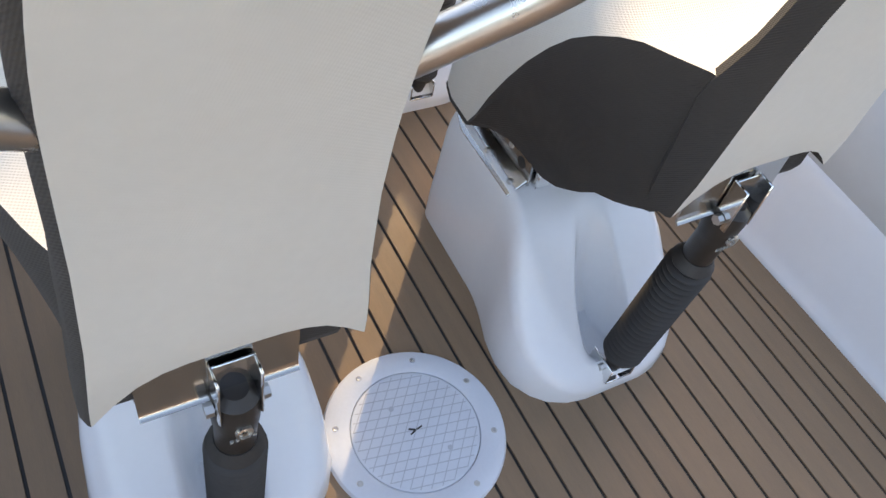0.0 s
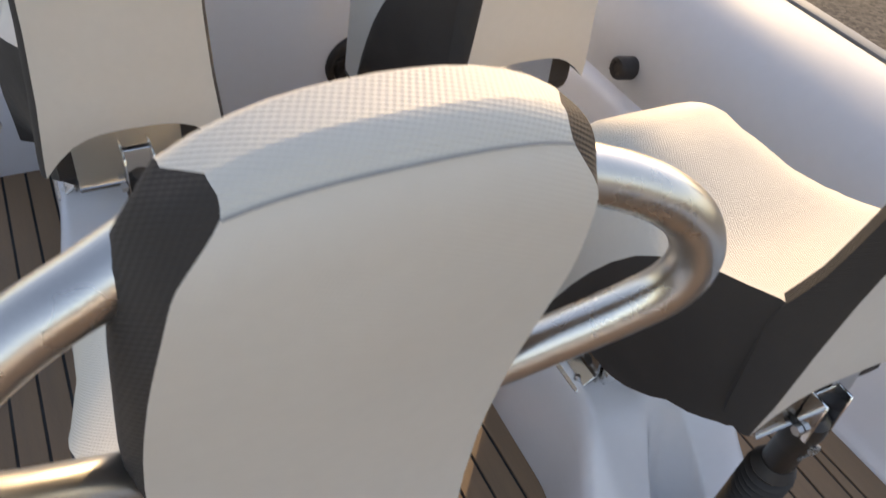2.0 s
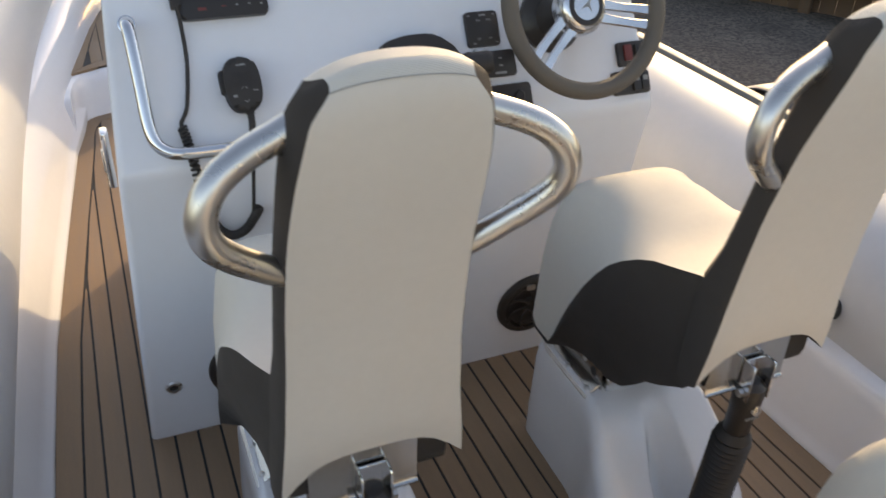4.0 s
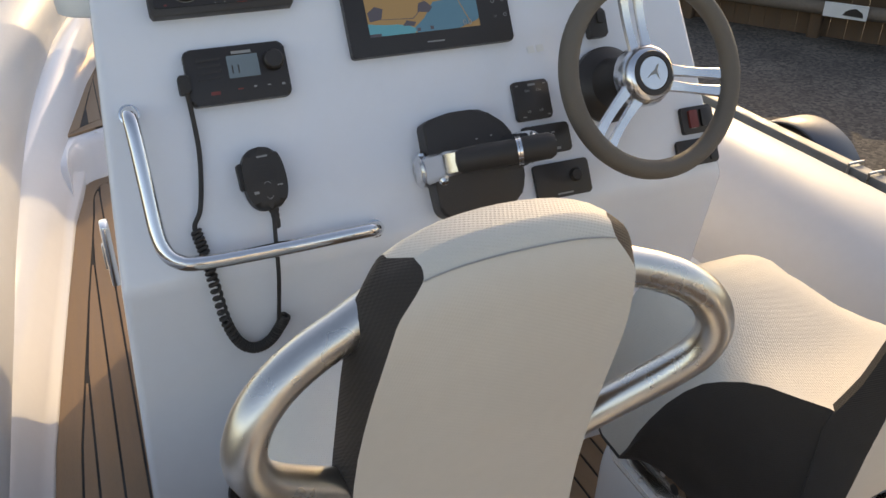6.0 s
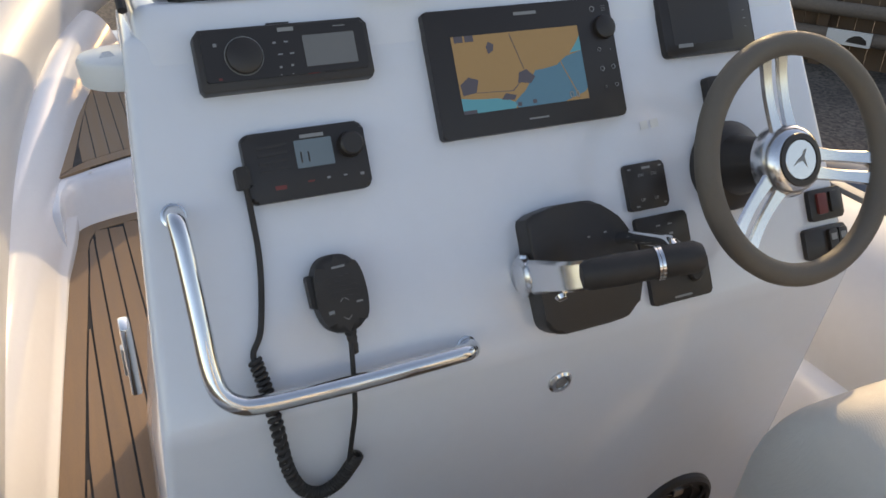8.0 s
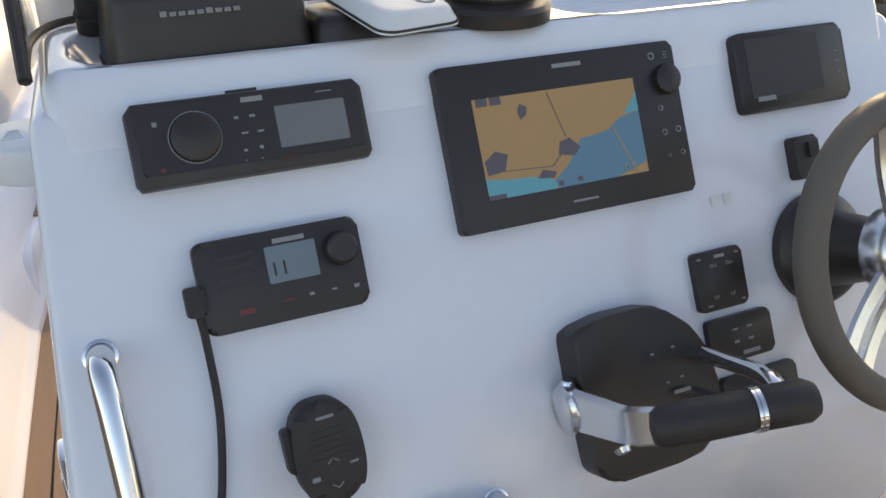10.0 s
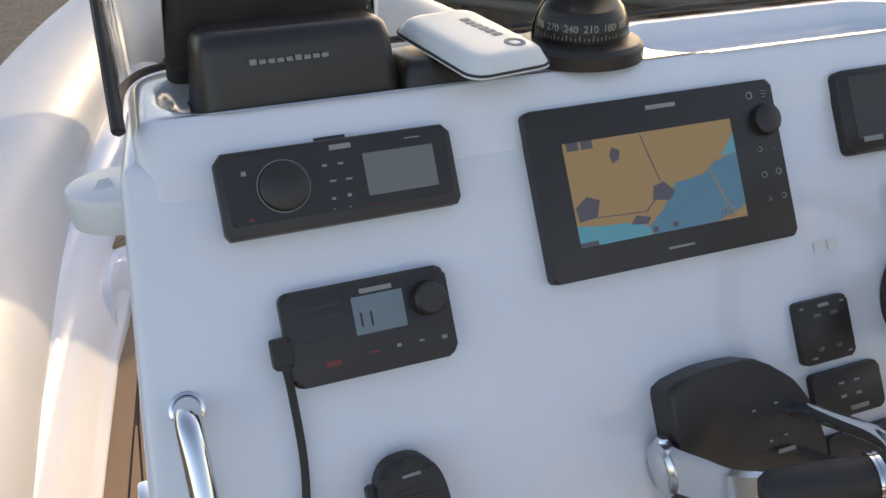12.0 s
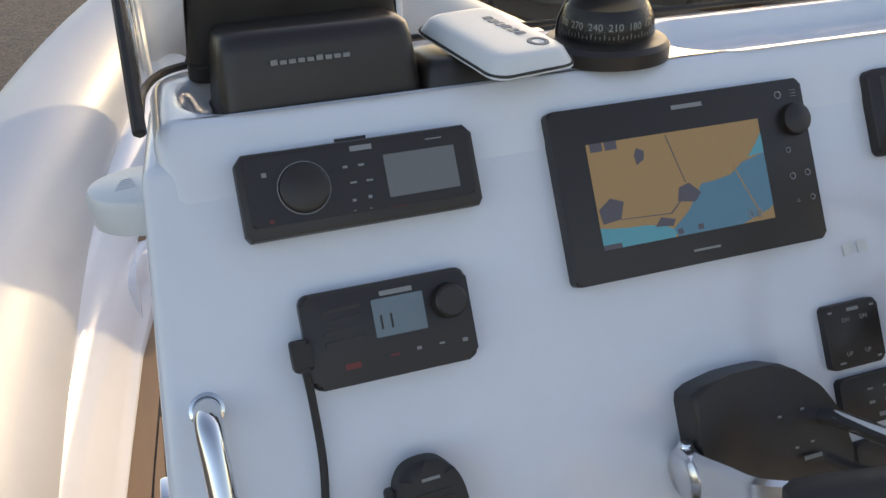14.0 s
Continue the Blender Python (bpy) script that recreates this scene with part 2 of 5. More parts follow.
# ---- the place: deck, liners, tubes, ground ----
RIGHT = [(-3.0, 0.80), (0.2, 0.758), (0.6, 0.750), (1.3, 0.716), (2.2, 0.700), (2.9, 0.665), (3.35, 0.62), (3.62, 0.55)]
LEFT = [(-3.0, -0.80), (0.2, -0.79), (1.78, -0.772), (2.23, -0.757), (2.86, -0.707), (3.33, -0.666), (3.5, -0.656), (3.61, -0.63)]
END = [(0.0, 3.725), (0.3, 3.712), (0.426, 3.697), (0.493, 3.683), (0.568, 3.660), (0.603, 3.640), (0.625, 3.610), (0.643, 3.564), (0.654, 3.500), (0.660, 3.40), (0.9, 3.40)]


def end_y(x):
    return lerp(END, abs(x))


PITCH, GAP, MARGIN, SEAM = 0.0478, 0.004, 0.052, 0.102
floor = thing("floor", (0, 0, 0), "brown teak-look deck planking with black caulked seams", "floor", kind="structure")
bm = box(-0.80, 0.80, -3.0, 3.735, -0.06, -0.003)
part("caulk_bed", bm, CAULK, floor, "black caulking between the planks", smooth=False)


def strip(name, xl, xr, ys, top=0.0):
    """One plank with edges given as functions of y."""
    b = bmesh.new()
    rows = []
    for y in ys:
        a, c = xl(y), xr(y)
        rows.append([b.verts.new((a, y, -0.02)), b.verts.new((a + 0.0008, y, top)), b.verts.new((c - 0.0008, y, top)), b.verts.new((c, y, -0.02))])
    for p, q in zip(rows, rows[1:]):
        for i in range(3):
            b.faces.new((p[i], p[i + 1], q[i + 1], q[i]))
    b.faces.new(rows[0])
    b.faces.new(list(reversed(rows[-1])))
    return part(name, b, TEAK, floor, smooth=False)


def planks():
    ys = [-3.0, -1.0, 0.0, 0.4, 0.8, 1.1, 1.3, 1.6, 1.9, 2.2, 2.5, 2.8, 3.0, 3.2, 3.35, 3.5, 3.6, 3.66]
    for i in range(-20, 16):
        x0, x1 = SEAM + i * PITCH + GAP / 2, SEAM + (i + 1) * PITCH - GAP / 2
        if i <= -11:
            x0, x1 = x0 - 0.0145, x1 - (0.0145 if i < -11 else 0)

        def inside(y):
            return lerp(LEFT, y) + MARGIN + GAP, lerp(RIGHT, y) - MARGIN - GAP
        good = []
        for k in range(240):
            y = -3.0 + 6.66 * k / 239
            lo, hi = inside(y)
            if min(x1, hi) - max(x0, lo) > 0.004 and y < end_y((x0 + x1) / 2) - MARGIN - GAP:
                good.append(y)
        if not good:
            continue
        a, c = good[0], good[-1]
        mine = [a] + [y for y in ys if a + 0.02 < y < c - 0.02] + [c]
        strip("plank", lambda y: max(x0, inside(y)[0]), lambda y: min(x1, inside(y)[1]), mine)
    strip("plank", lambda y: lerp(LEFT, y), lambda y: lerp(LEFT, y) + MARGIN, [y for y in ys if y < 3.4] + [3.476])
    strip("plank", lambda y: lerp(RIGHT, y) - MARGIN, lambda y: lerp(RIGHT, y), [y for y in ys if y < 3.4] + [3.476])
    # margin plank that sweeps round the forward end of the deck
    side = [Vector((-x, y)) for x, y in ((0.657, 3.480), (0.652, 3.520), (0.643, 3.564), (0.625, 3.610), (0.603, 3.640), (0.568, 3.660), (0.493, 3.683), (0.426, 3.697), (0.3, 3.712), (0.15, 3.722))]
    outer = side + [Vector((0, 3.725))] + [Vector((-p.x, p.y)) for p in reversed(side)]
    b = bmesh.new()
    rows = []
    for i, p in enumerate(outer):
        d = (outer[min(i + 1, len(outer) - 1)] - outer[max(i - 1, 0)]).normalized()
        q = p + Vector((d.y, -d.x)) * MARGIN
        rows.append([b.verts.new((v.x, v.y, z)) for v, z in ((p, -0.02), (p, 0.0), (q, 0.0), (q, -0.02))])
    for p, q in zip(rows, rows[1:]):
        for i in range(3):
            b.faces.new((p[i], p[i + 1], q[i + 1], q[i]))
    part("plank", b, TEAK, floor, smooth=False)


def tube_axis(s, side):
    """Axis of a side tube: straight aft, swept in and up to the bow. s: y along the boat up to 3.2, then the sweep."""
    if s <= 2.6:
        return Vector((side * (1.03 + 0.01 * (2.6 - s) * 0.3), s, 0.225))
    a = (s - 2.6) / 3.4
    return Vector((side * 1.03 * math.cos(min(a, 1) * math.pi / 2) ** 0.75, 2.6 + 3.4 * math.sin(min(a, 1) * math.pi / 2) ** 1.0 * 0.98, 0.225 + 0.34 * a * a))


def build_tube(side, name):
    t = thing(name, (0, 0, 0), "pale grey inflatable side tube with smooth taut fabric", "boat tube", kind="structure")
    ss = [-3.0, -1.5, -0.5, 0.5, 1.5, 2.2] + [2.6 + 3.4 * i / 22 for i in range(22)] + [5.96]
    part("tube_skin", pipe([tube_axis(s, side) for s in ss], lambda u: 0.232, 40), TUBE, t)
    rub = []
    for s in ss:
        c = tube_axis(s, side)
        rub.append(c + Vector((side * 0.222 * (1 if s < 4.5 else 0.8), 0.0 if s < 4 else 0.12, -0.02)))
    part("rubbing_strake", pipe(rub, 0.022, 8), RUBBER, t, "dark grey rubbing strake")
    return t


def build_liner(side, edge, name):
    """Moulded inner liner from the deck's edge up to the tube, with a rounded toe and a ledge."""
    t = thing(name, (0, 0, 0), "glossy white moulded inner side of the hull", "hull liner", kind="structure")
    ys = [-3.0, -1.0, 0.0, 0.4, 0.8, 1.3, 1.8, 2.2, 2.6, 2.9, 3.1, 3.3, 3.5, 3.62, 3.9, 4.3, 4.8, 5.3]
    plain = [(0.0, -0.03), (0.0, 0.003), (0.003, 0.010), (0.009, 0.020), (0.014, 0.034), (0.024, 0.075), (0.034, 0.12), (0.044, 0.165), (0.048, 0.185), (0.054, 0.196), (0.066, 0.204), (0.10, 0.212), (0.20, 0.20)]
    prof = plain if side > 0 else [(0.0, -0.03), (0.0, 0.006), (0.003, 0.012), (0.012, 0.02), (0.022, 0.045), (0.045, 0.110), (0.060, 0.140), (0.075, 0.160), (0.092, 0.180), (0.112, 0.196), (0.14, 0.206), (0.20, 0.20)]
    rings = []
    for y in ys:
        e = abs(lerp(edge, y)) if y < 3.5 else lerp(((3.5, 0.635), (3.62, 0.62), (4.3, 0.52), (4.85, 0.41), (5.6, 0.2)), y)
        rings.append([(side * (e + dx), y, z + max(0, y - 3.0) * 0.05) for dx, z in prof])
    part("liner_shell", loft(rings, False, closed=False), GEL, t)
    return t


build_tube(1, "tube_starboard")
build_tube(-1, "tube_port")
build_liner(1, RIGHT, "liner_starboard")
build_liner(-1, LEFT, "liner_port")

# black filler cap on the inner face of the starboard tube
cap = thing("valve_cap", look((0.770, 1.387, 0.280), (1.8, 1.387, 0.10)), "round black air valve cap in the side tube", "valve cap")
part("cap_body", lathe([(0, 0.004), (0.012, 0.004), (0.014, 0.007), (0.022, 0.007), (0.026, 0.003), (0.027, 0.0), (0.027, -0.05)], 28), RUBBER, cap)
for k in range(6):
    part("grip_rib", slab(rounded(0.004, 0.012, 0.0015), 0.006, 0.0085, 0.0006, 1, pose(0, 0, 0, 0, 0, 60 * k) @ pose(0, 0.017, 0)), RUBBER, cap)

# bow step: raised white moulding with its own teak inset
bow = thing("bow_step", (0, 0, 0), "raised white bow step with a teak-look inset", "deck step", kind="structure")
rings = []
for x in sorted([-0.74 + 0.04 * i for i in range(38)] + [k * v for k in (-1, 1) for v in (0.59, 0.61, 0.632, 0.646, 0.652, 0.656)]):
    y0 = end_y(x)
    rings.append([(x, y0 - 0.004, -0.05), (x, y0, 0.006), (x, y0 + 0.010, 0.018), (x, y0 + 0.026, 0.045), (x, y0 + 0.042, 0.082), (x, y0 + 0.056, 0.110), (x, y0 + 0.072, 0.128), (x, y0 + 0.10, 0.138), (x, y0 + 0.14, 0.140), (x, 5.6, 0.140), (x, 5.6, -0.05)])
part("step_moulding", loft(rings), GEL, bow)
INFRONT = [(0.0, 3.93), (0.425, 3.845), (0.552, 3.785), (0.66, 3.728)]
INEDGE = [(3.728, 0.66), (4.18, 0.61), (4.62, 0.545), (5.2, 0.40)]


def inset_piece(pts, name="plank", mat=TEAK, top=0.1485):
    part(name, slab(pts, 0.135, top), mat, bow, smooth=False)


outer = [(-x, y) for y, x in reversed(INEDGE)] + [(-x, y) for x, y in reversed(INFRONT[:-1])] + [(x, y) for x, y in INFRONT[1:-1]] + [(x, y) for y, x in INEDGE]
inset_piece(list(reversed(outer)), "caulk_bed", CAULK, 0.1460)
for sx in (-1, 1):
    for (ya, xa), (yb, xb) in zip(INEDGE, INEDGE[1:]):
        q = [(sx * xa, ya), (sx * xb, yb), (sx * (xb - 0.055), yb), (sx * (xa - 0.055), ya + (0.075 if ya < 3.8 else 0))]
        inset_piece(q if sx < 0 else list(reversed(q)))
    for (xa, ya), (xb, yb) in zip(INFRONT, INFRONT[1:]):
        g = 0.006 if xb > 0.6 else 0.0
        q = [(sx * xa, ya), (sx * (xb - g), yb), (sx * (xb - g - (0.055 if g else 0)), yb + (0.075 if g else 0.06)), (sx * xa, ya + 0.06)]
        inset_piece(q if sx > 0 else list(reversed(q)))
for i in range(-13, 13):
    x0, x1 = i * PITCH + 0.002, (i + 1) * PITCH - 0.002
    back = [(b, a) for a, b in reversed(INEDGE)]
    ends = [(lerp(INFRONT, abs(x)) + 0.064, lerp(back, abs(x) + 0.057)) for x in (x0, x1)]
    if min(e - f for f, e in ends) > 0.01 and max(abs(x0), abs(x1)) + 0.057 < 0.66:
        inset_piece([(x0, ends[0][0]), (x1, ends[1][0]), (x1, ends[1][1]), (x0, ends[0][1])])
part("step_screw", lathe([(0, 0.003), (0.005, 0.002), (0.006, 0)], 12, pose(-0.553, 3.757, 0.139)), STEEL, bow)

# tall locker-shaped block forward of the console, unseen, added to shade the port tube
lk = thing("bow_locker", (0.145, 4.80, 0.146), "unseen tall white locker-shaped block added on the bow step to shade the port tube", "boat locker")
part("caster_body", slab(rounded(0.72, 0.30, 0.06), 0.0, 0.84, 0.012, 2), GEL, lk)
part("lid", slab(rounded(0.74, 0.32, 0.07), 0.845, 1.05, 0.06, 5), GEL, lk)
part("latch", box(-0.03, 0.03, -0.172, -0.160, 0.80, 0.88, 0.004, 2), CHROME, lk)

# stern bulkhead behind the camera
stern = thing("transom_wall", (0, 0, 0), "plain white moulded stern bulkhead", "bulkhead", kind="structure")
part("bulkhead_panel", box(-0.85, 0.85, -3.1, -3.0, -0.05, 0.65, 0.03, 3), GEL, stern)

# unseen plain grey wall well behind the stern, added to cut low sky light
sky_block = thing("wall_aft", (0, -7.0, -0.95), "unseen plain grey wall added behind the stern to cut low sky light", "wall", kind="structure")
part("wall_panel", box(-11, 11, -0.2, 0.0, -0.05, 2.6, 0.02, 1), BLOCKGREY, sky_block, smooth=False)

# ground
ground_bm = bmesh.new()
bmesh.ops.create_grid(ground_bm, x_segments=60, y_segments=60, size=400)
for v in ground_bm.verts:
    v.co.z = -0.95 + 0.05 * noise.noise(v.co * 0.2)
gr = part("ground", ground_bm, GRAVEL)
tagged(gr, "dark brown-grey gravel yard around the boat", "ground", kind="structure")


# ---- jockey seats ----
REAR = [(0.47, 0.384), (0.49, 0.380), (0.55, 0.372), (0.62, 0.368), (0.70, 0.361), (0.78, 0.350), (0.885, 0.326), (0.97, 0.303), (1.06, 0.286)]
FRONT = [(0.47, 0.425), (0.56, 0.432), (0.63, 0.438), (0.66, 0.426), (0.71, 0.408), (0.79, 0.390), (0.90, 0.368), (0.97, 0.356), (1.06, 0.345)]
BACKW = [(0.47, 0.128), (0.52, 0.125), (0.60, 0.116), (0.70, 0.110), (0.85, 0.106), (0.95, 0.104), (1.01, 0.100), (1.06, 0.094)]
SIDETOP = [(0.36, 0.66), (0.44, 0.648), (0.47, 0.642), (0.50, 0.636), (0.545, 0.615), (0.59, 0.577), (0.63, 0.529), (0.67, 0.464), (0.71, 0.382), (0.735, 0.315), (0.87, 0.30)]
MIDTOP = [(0.36, 0.66), (0.44, 0.646), (0.52, 0.636), (0.60, 0.642), (0.68, 0.650), (0.74, 0.646), (0.78, 0.630), (0.81, 0.606), (0.84, 0.556), (0.86, 0.475), (0.87, 0.36)]
SIDEBOT = [(0.36, 0.50), (0.395, 0.482), (0.402, 0.464), (0.415, 0.448), (0.45, 0.428), (0.50, 0.395), (0.54, 0.350), (0.60, 0.295), (0.66, 0.285), (0.74, 0.285), (0.87, 0.285)]
CUSHW = [(0.36, 0.1075), (0.425, 0.1105), (0.45, 0.121), (0.50, 0.136), (0.56, 0.148), (0.65, 0.152), (0.74, 0.150), (0.80, 0.144), (0.84, 0.130), (0.86, 0.108), (0.87, 0.085)]
Y0 = 0.60


def back_rings():
    """Level rings round the backrest. Columns 3 to 15 are the rear face inside the seams, 19 to 31 the front face."""
    rings = []
    zs = [0.50 + 0.015 * i for i in range(9)] + [0.645 + 0.03 * i for i in range(11)] + [0.96, 0.975, 0.99] + [1.0 + 0.047 * math.sin(radians(7 * i)) for i in range(13)]
    for z in zs:
        yr, yf, w = lerp(REAR, z) - Y0, lerp(FRONT, z) - Y0, lerp(BACKW, z)
        k = 1.0 if z < 1.0 else math.sqrt(max(0.015, 1 - ((z - 1.0) / 0.047) ** 2))
        mid, half = (yr + yf) / 2, (yf - yr) / 2
        yr, yf = mid - half * k, mid + half * (0.3 + 0.7 * k)
        if z > 1.0:
            w *= 0.86 + 0.14 * k
        r = min(lerp(((0.90, 0.013), (0.97, 0.020), (1.02, 0.030)), z), (yf - yr) * 0.6)
        xs = min(w - r * 0.5, lerp(SEAMX, z))
        us = [-1 + i / 6 for i in range(13)]
        rf = min(0.013, (yf - yr) * 0.3)
        xf = w - rf
        ring = [(-w, yf - rf), (-w, yr + r), (-w + 0.29 * r, yr + 0.29 * r)]
        ring += [(u * xs, yr) for u in us]
        ring += [(w - 0.29 * r, yr + 0.29 * r), (w, yr + r), (w, yf - rf)]
        ring += [(-u * xf, yf) for u in us]
        out = []
        for x, y in ring:
            q = 1 - (x / w) ** 2
            lift = 0.0
            u = abs(x) / 0.128
            if z < 0.62:
                lift = ((0.62 - z) / 0.12) * (0.044 * (1 - u ** 3) - (0.030 if x > 0 else 0.040) * u ** 4 + 0.024 * u ** 20)
            if z > 0.90:
                t = (z - 0.90) / 0.152
                lift += t * (0.013 * q - 0.012 * (abs(x) / w) ** 4)
            out.append((x + 0.05 * max(0, z - 0.85), y - (0.007 * q if y < mid else -0.003 * q), z + lift))
        rings.append(out)
    return rings, zs


SEAMX = [(0.5, 0.2), (0.93, 0.2), (0.931, 0.098), (0.96, 0.098), (0.985, 0.098), (1.005, 0.092), (1.022, 0.079), (1.035, 0.067), (1.041, 0.066), (1.046, 0.068)]
HEADZ = 1.0 + 0.047 * math.sin(radians(49))


def columns(rings, a, b, z0=None, z1=None, zs=None, cap=False):
    """A strip of columns a..b of the rings, between two levels."""
    use = [r for i, r in enumerate(rings) if zs is None or (z0 is None or zs[i] >= z0 - 1e-6) and (z1 is None or zs[i] <= z1 + 1e-6)]
    n = len(use[0])
    return loft([[r[i % n] for i in range(a, b + 1)] for r in use], cap, None, False)


CTOP = 17


def cushion_rings():
    """Upright rings across the saddle. Columns 0 to 16 are the top, the rest the sides and the underside."""
    rings = []
    ys = [0.396, 0.402, 0.408, 0.416, 0.426, 0.44, 0.46, 0.48, 0.50, 0.53, 0.56, 0.59, 0.62, 0.65, 0.68, 0.705, 0.725, 0.74, 0.755, 0.77, 0.785, 0.80, 0.815, 0.83, 0.842, 0.852, 0.860, 0.866, 0.870]
    for y in ys:
        w, zs, zm, zb = lerp(CUSHW, y), lerp(SIDETOP, y), lerp(MIDTOP, y), lerp(SIDEBOT, y)
        zs = max(zs, zb + 0.012)
        ring = []
        for i in range(CTOP):
            u = -1 + 2 * i / (CTOP - 1)
            x = w * (math.sin(u * math.pi / 2) * 0.55 + u * 0.45)
            ring.append((x, y - Y0, zs + (zm - zs) * (1 - abs(u) ** lerp(((0.60, 2.6), (0.70, 3.5), (0.80, 6.0)), y))))
        wb = lerp(((0.45, 0.96), (0.58, 0.56), (0.87, 0.53)), y) * w
        wm = wb * 0.45 + w * 0.54
        ring += [(w * 1.015, y - Y0, zs * 0.8 + zb * 0.2), (wm, y - Y0, zs * 0.35 + zb * 0.65), (wb, y - Y0, zb), (0, y - Y0, zb), (-wb, y - Y0, zb), (-wm, y - Y0, zs * 0.35 + zb * 0.65), (-w * 1.015, y - Y0, zs * 0.8 + zb * 0.2)]
        rings.append(ring)
    return rings


def pedestal_bm():
    WID = [(0.39, 0.045), (0.395, 0.082), (0.41, 0.115), (0.43, 0.136), (0.46, 0.154), (0.50, 0.160), (0.545, 0.154), (0.60, 0.137), (0.64, 0.129), (0.83, 0.126)]
    HGT = [(0.39, 0.012), (0.395, 0.030), (0.41, 0.048), (0.43, 0.064), (0.47, 0.098), (0.51, 0.142), (0.55, 0.192), (0.58, 0.224), (0.61, 0.243), (0.64, 0.250), (0.83, 0.252)]
    ys = [0.391, 0.393, 0.397, 0.403, 0.41, 0.42, 0.43, 0.445, 0.46, 0.475, 0.49, 0.505, 0.52, 0.535, 0.55, 0.565, 0.58, 0.595, 0.61, 0.63, 0.65, 0.70, 0.78, 0.822, 0.829, 0.832]
    rings = []
    for y in ys:
        w, h = lerp(WID, y), lerp(HGT, y)
        if y > 0.82:
            h -= (y - 0.82) * 0.5
            w -= (y - 0.82) * 0.3
        top = w * lerp(((0.39, 0.60), (0.46, 0.64), (0.58, 0.78), (0.64, 0.82)), y)
        ring = [(-w, y - Y0, 0.0), (-w * 0.995, y - Y0, h * 0.25), (-w * 0.97 - top * 0.0, y - Y0, h * 0.5)]
        for i in range(5):
            a = math.pi / 2 * i / 4
            ring.append((-(top + (w * 0.95 - top) * math.cos(a)), y - Y0, h * 0.72 + h * 0.28 * math.sin(a)))
        for i in range(1, 44):
            x = -top + 2 * top * i / 44
            depth = 0.0
            if 0.415 < y < 0.60:
                s = min(1, (y - 0.415) / 0.03) * min(1, (0.60 - y) / 0.09)
                e = max(0, min(1, (lerp(((0.42, 0.050), (0.50, 0.044), (0.60, 0.022)), y) + 0.006 - abs(x)) / 0.034))
                depth = s * s * (3 - 2 * s) * max(0, h - 0.034) * e * e * (3 - 2 * e)
            ring.append((x, y - Y0, h - depth))
        for x, yy, z in reversed(ring[:8]):
            ring.append((-x, yy, z))
        rings.append(ring)
    return loft(rings)


def sheet(path, x0, x1, thick):
    """A folded metal strip: a profile in y and z drawn out across x."""
    b = bmesh.new()
    rows = []
    for i, (y, z) in enumerate(path):
        a, c = path[max(0, i - 1)], path[min(len(path) - 1, i + 1)]
        d = Vector((c[0] - a[0], c[1] - a[1])).normalized()
        rows.append([b.verts.new((x, y - Y0 + o * -d.y, z + o * d.x)) for o in (0, thick) for x in (x0, x1)])
    for p, q in zip(rows, rows[1:]):
        for i, j in ((0, 1), (1, 3), (3, 2), (2, 0)):
            b.faces.new((p[i], p[j], q[j], q[i]))
    for r in (rows[0], rows[-1]):
        b.faces.new((r[0], r[1], r[3], r[2]))
    bmesh.ops.recalc_face_normals(b, faces=b.faces)
    return b


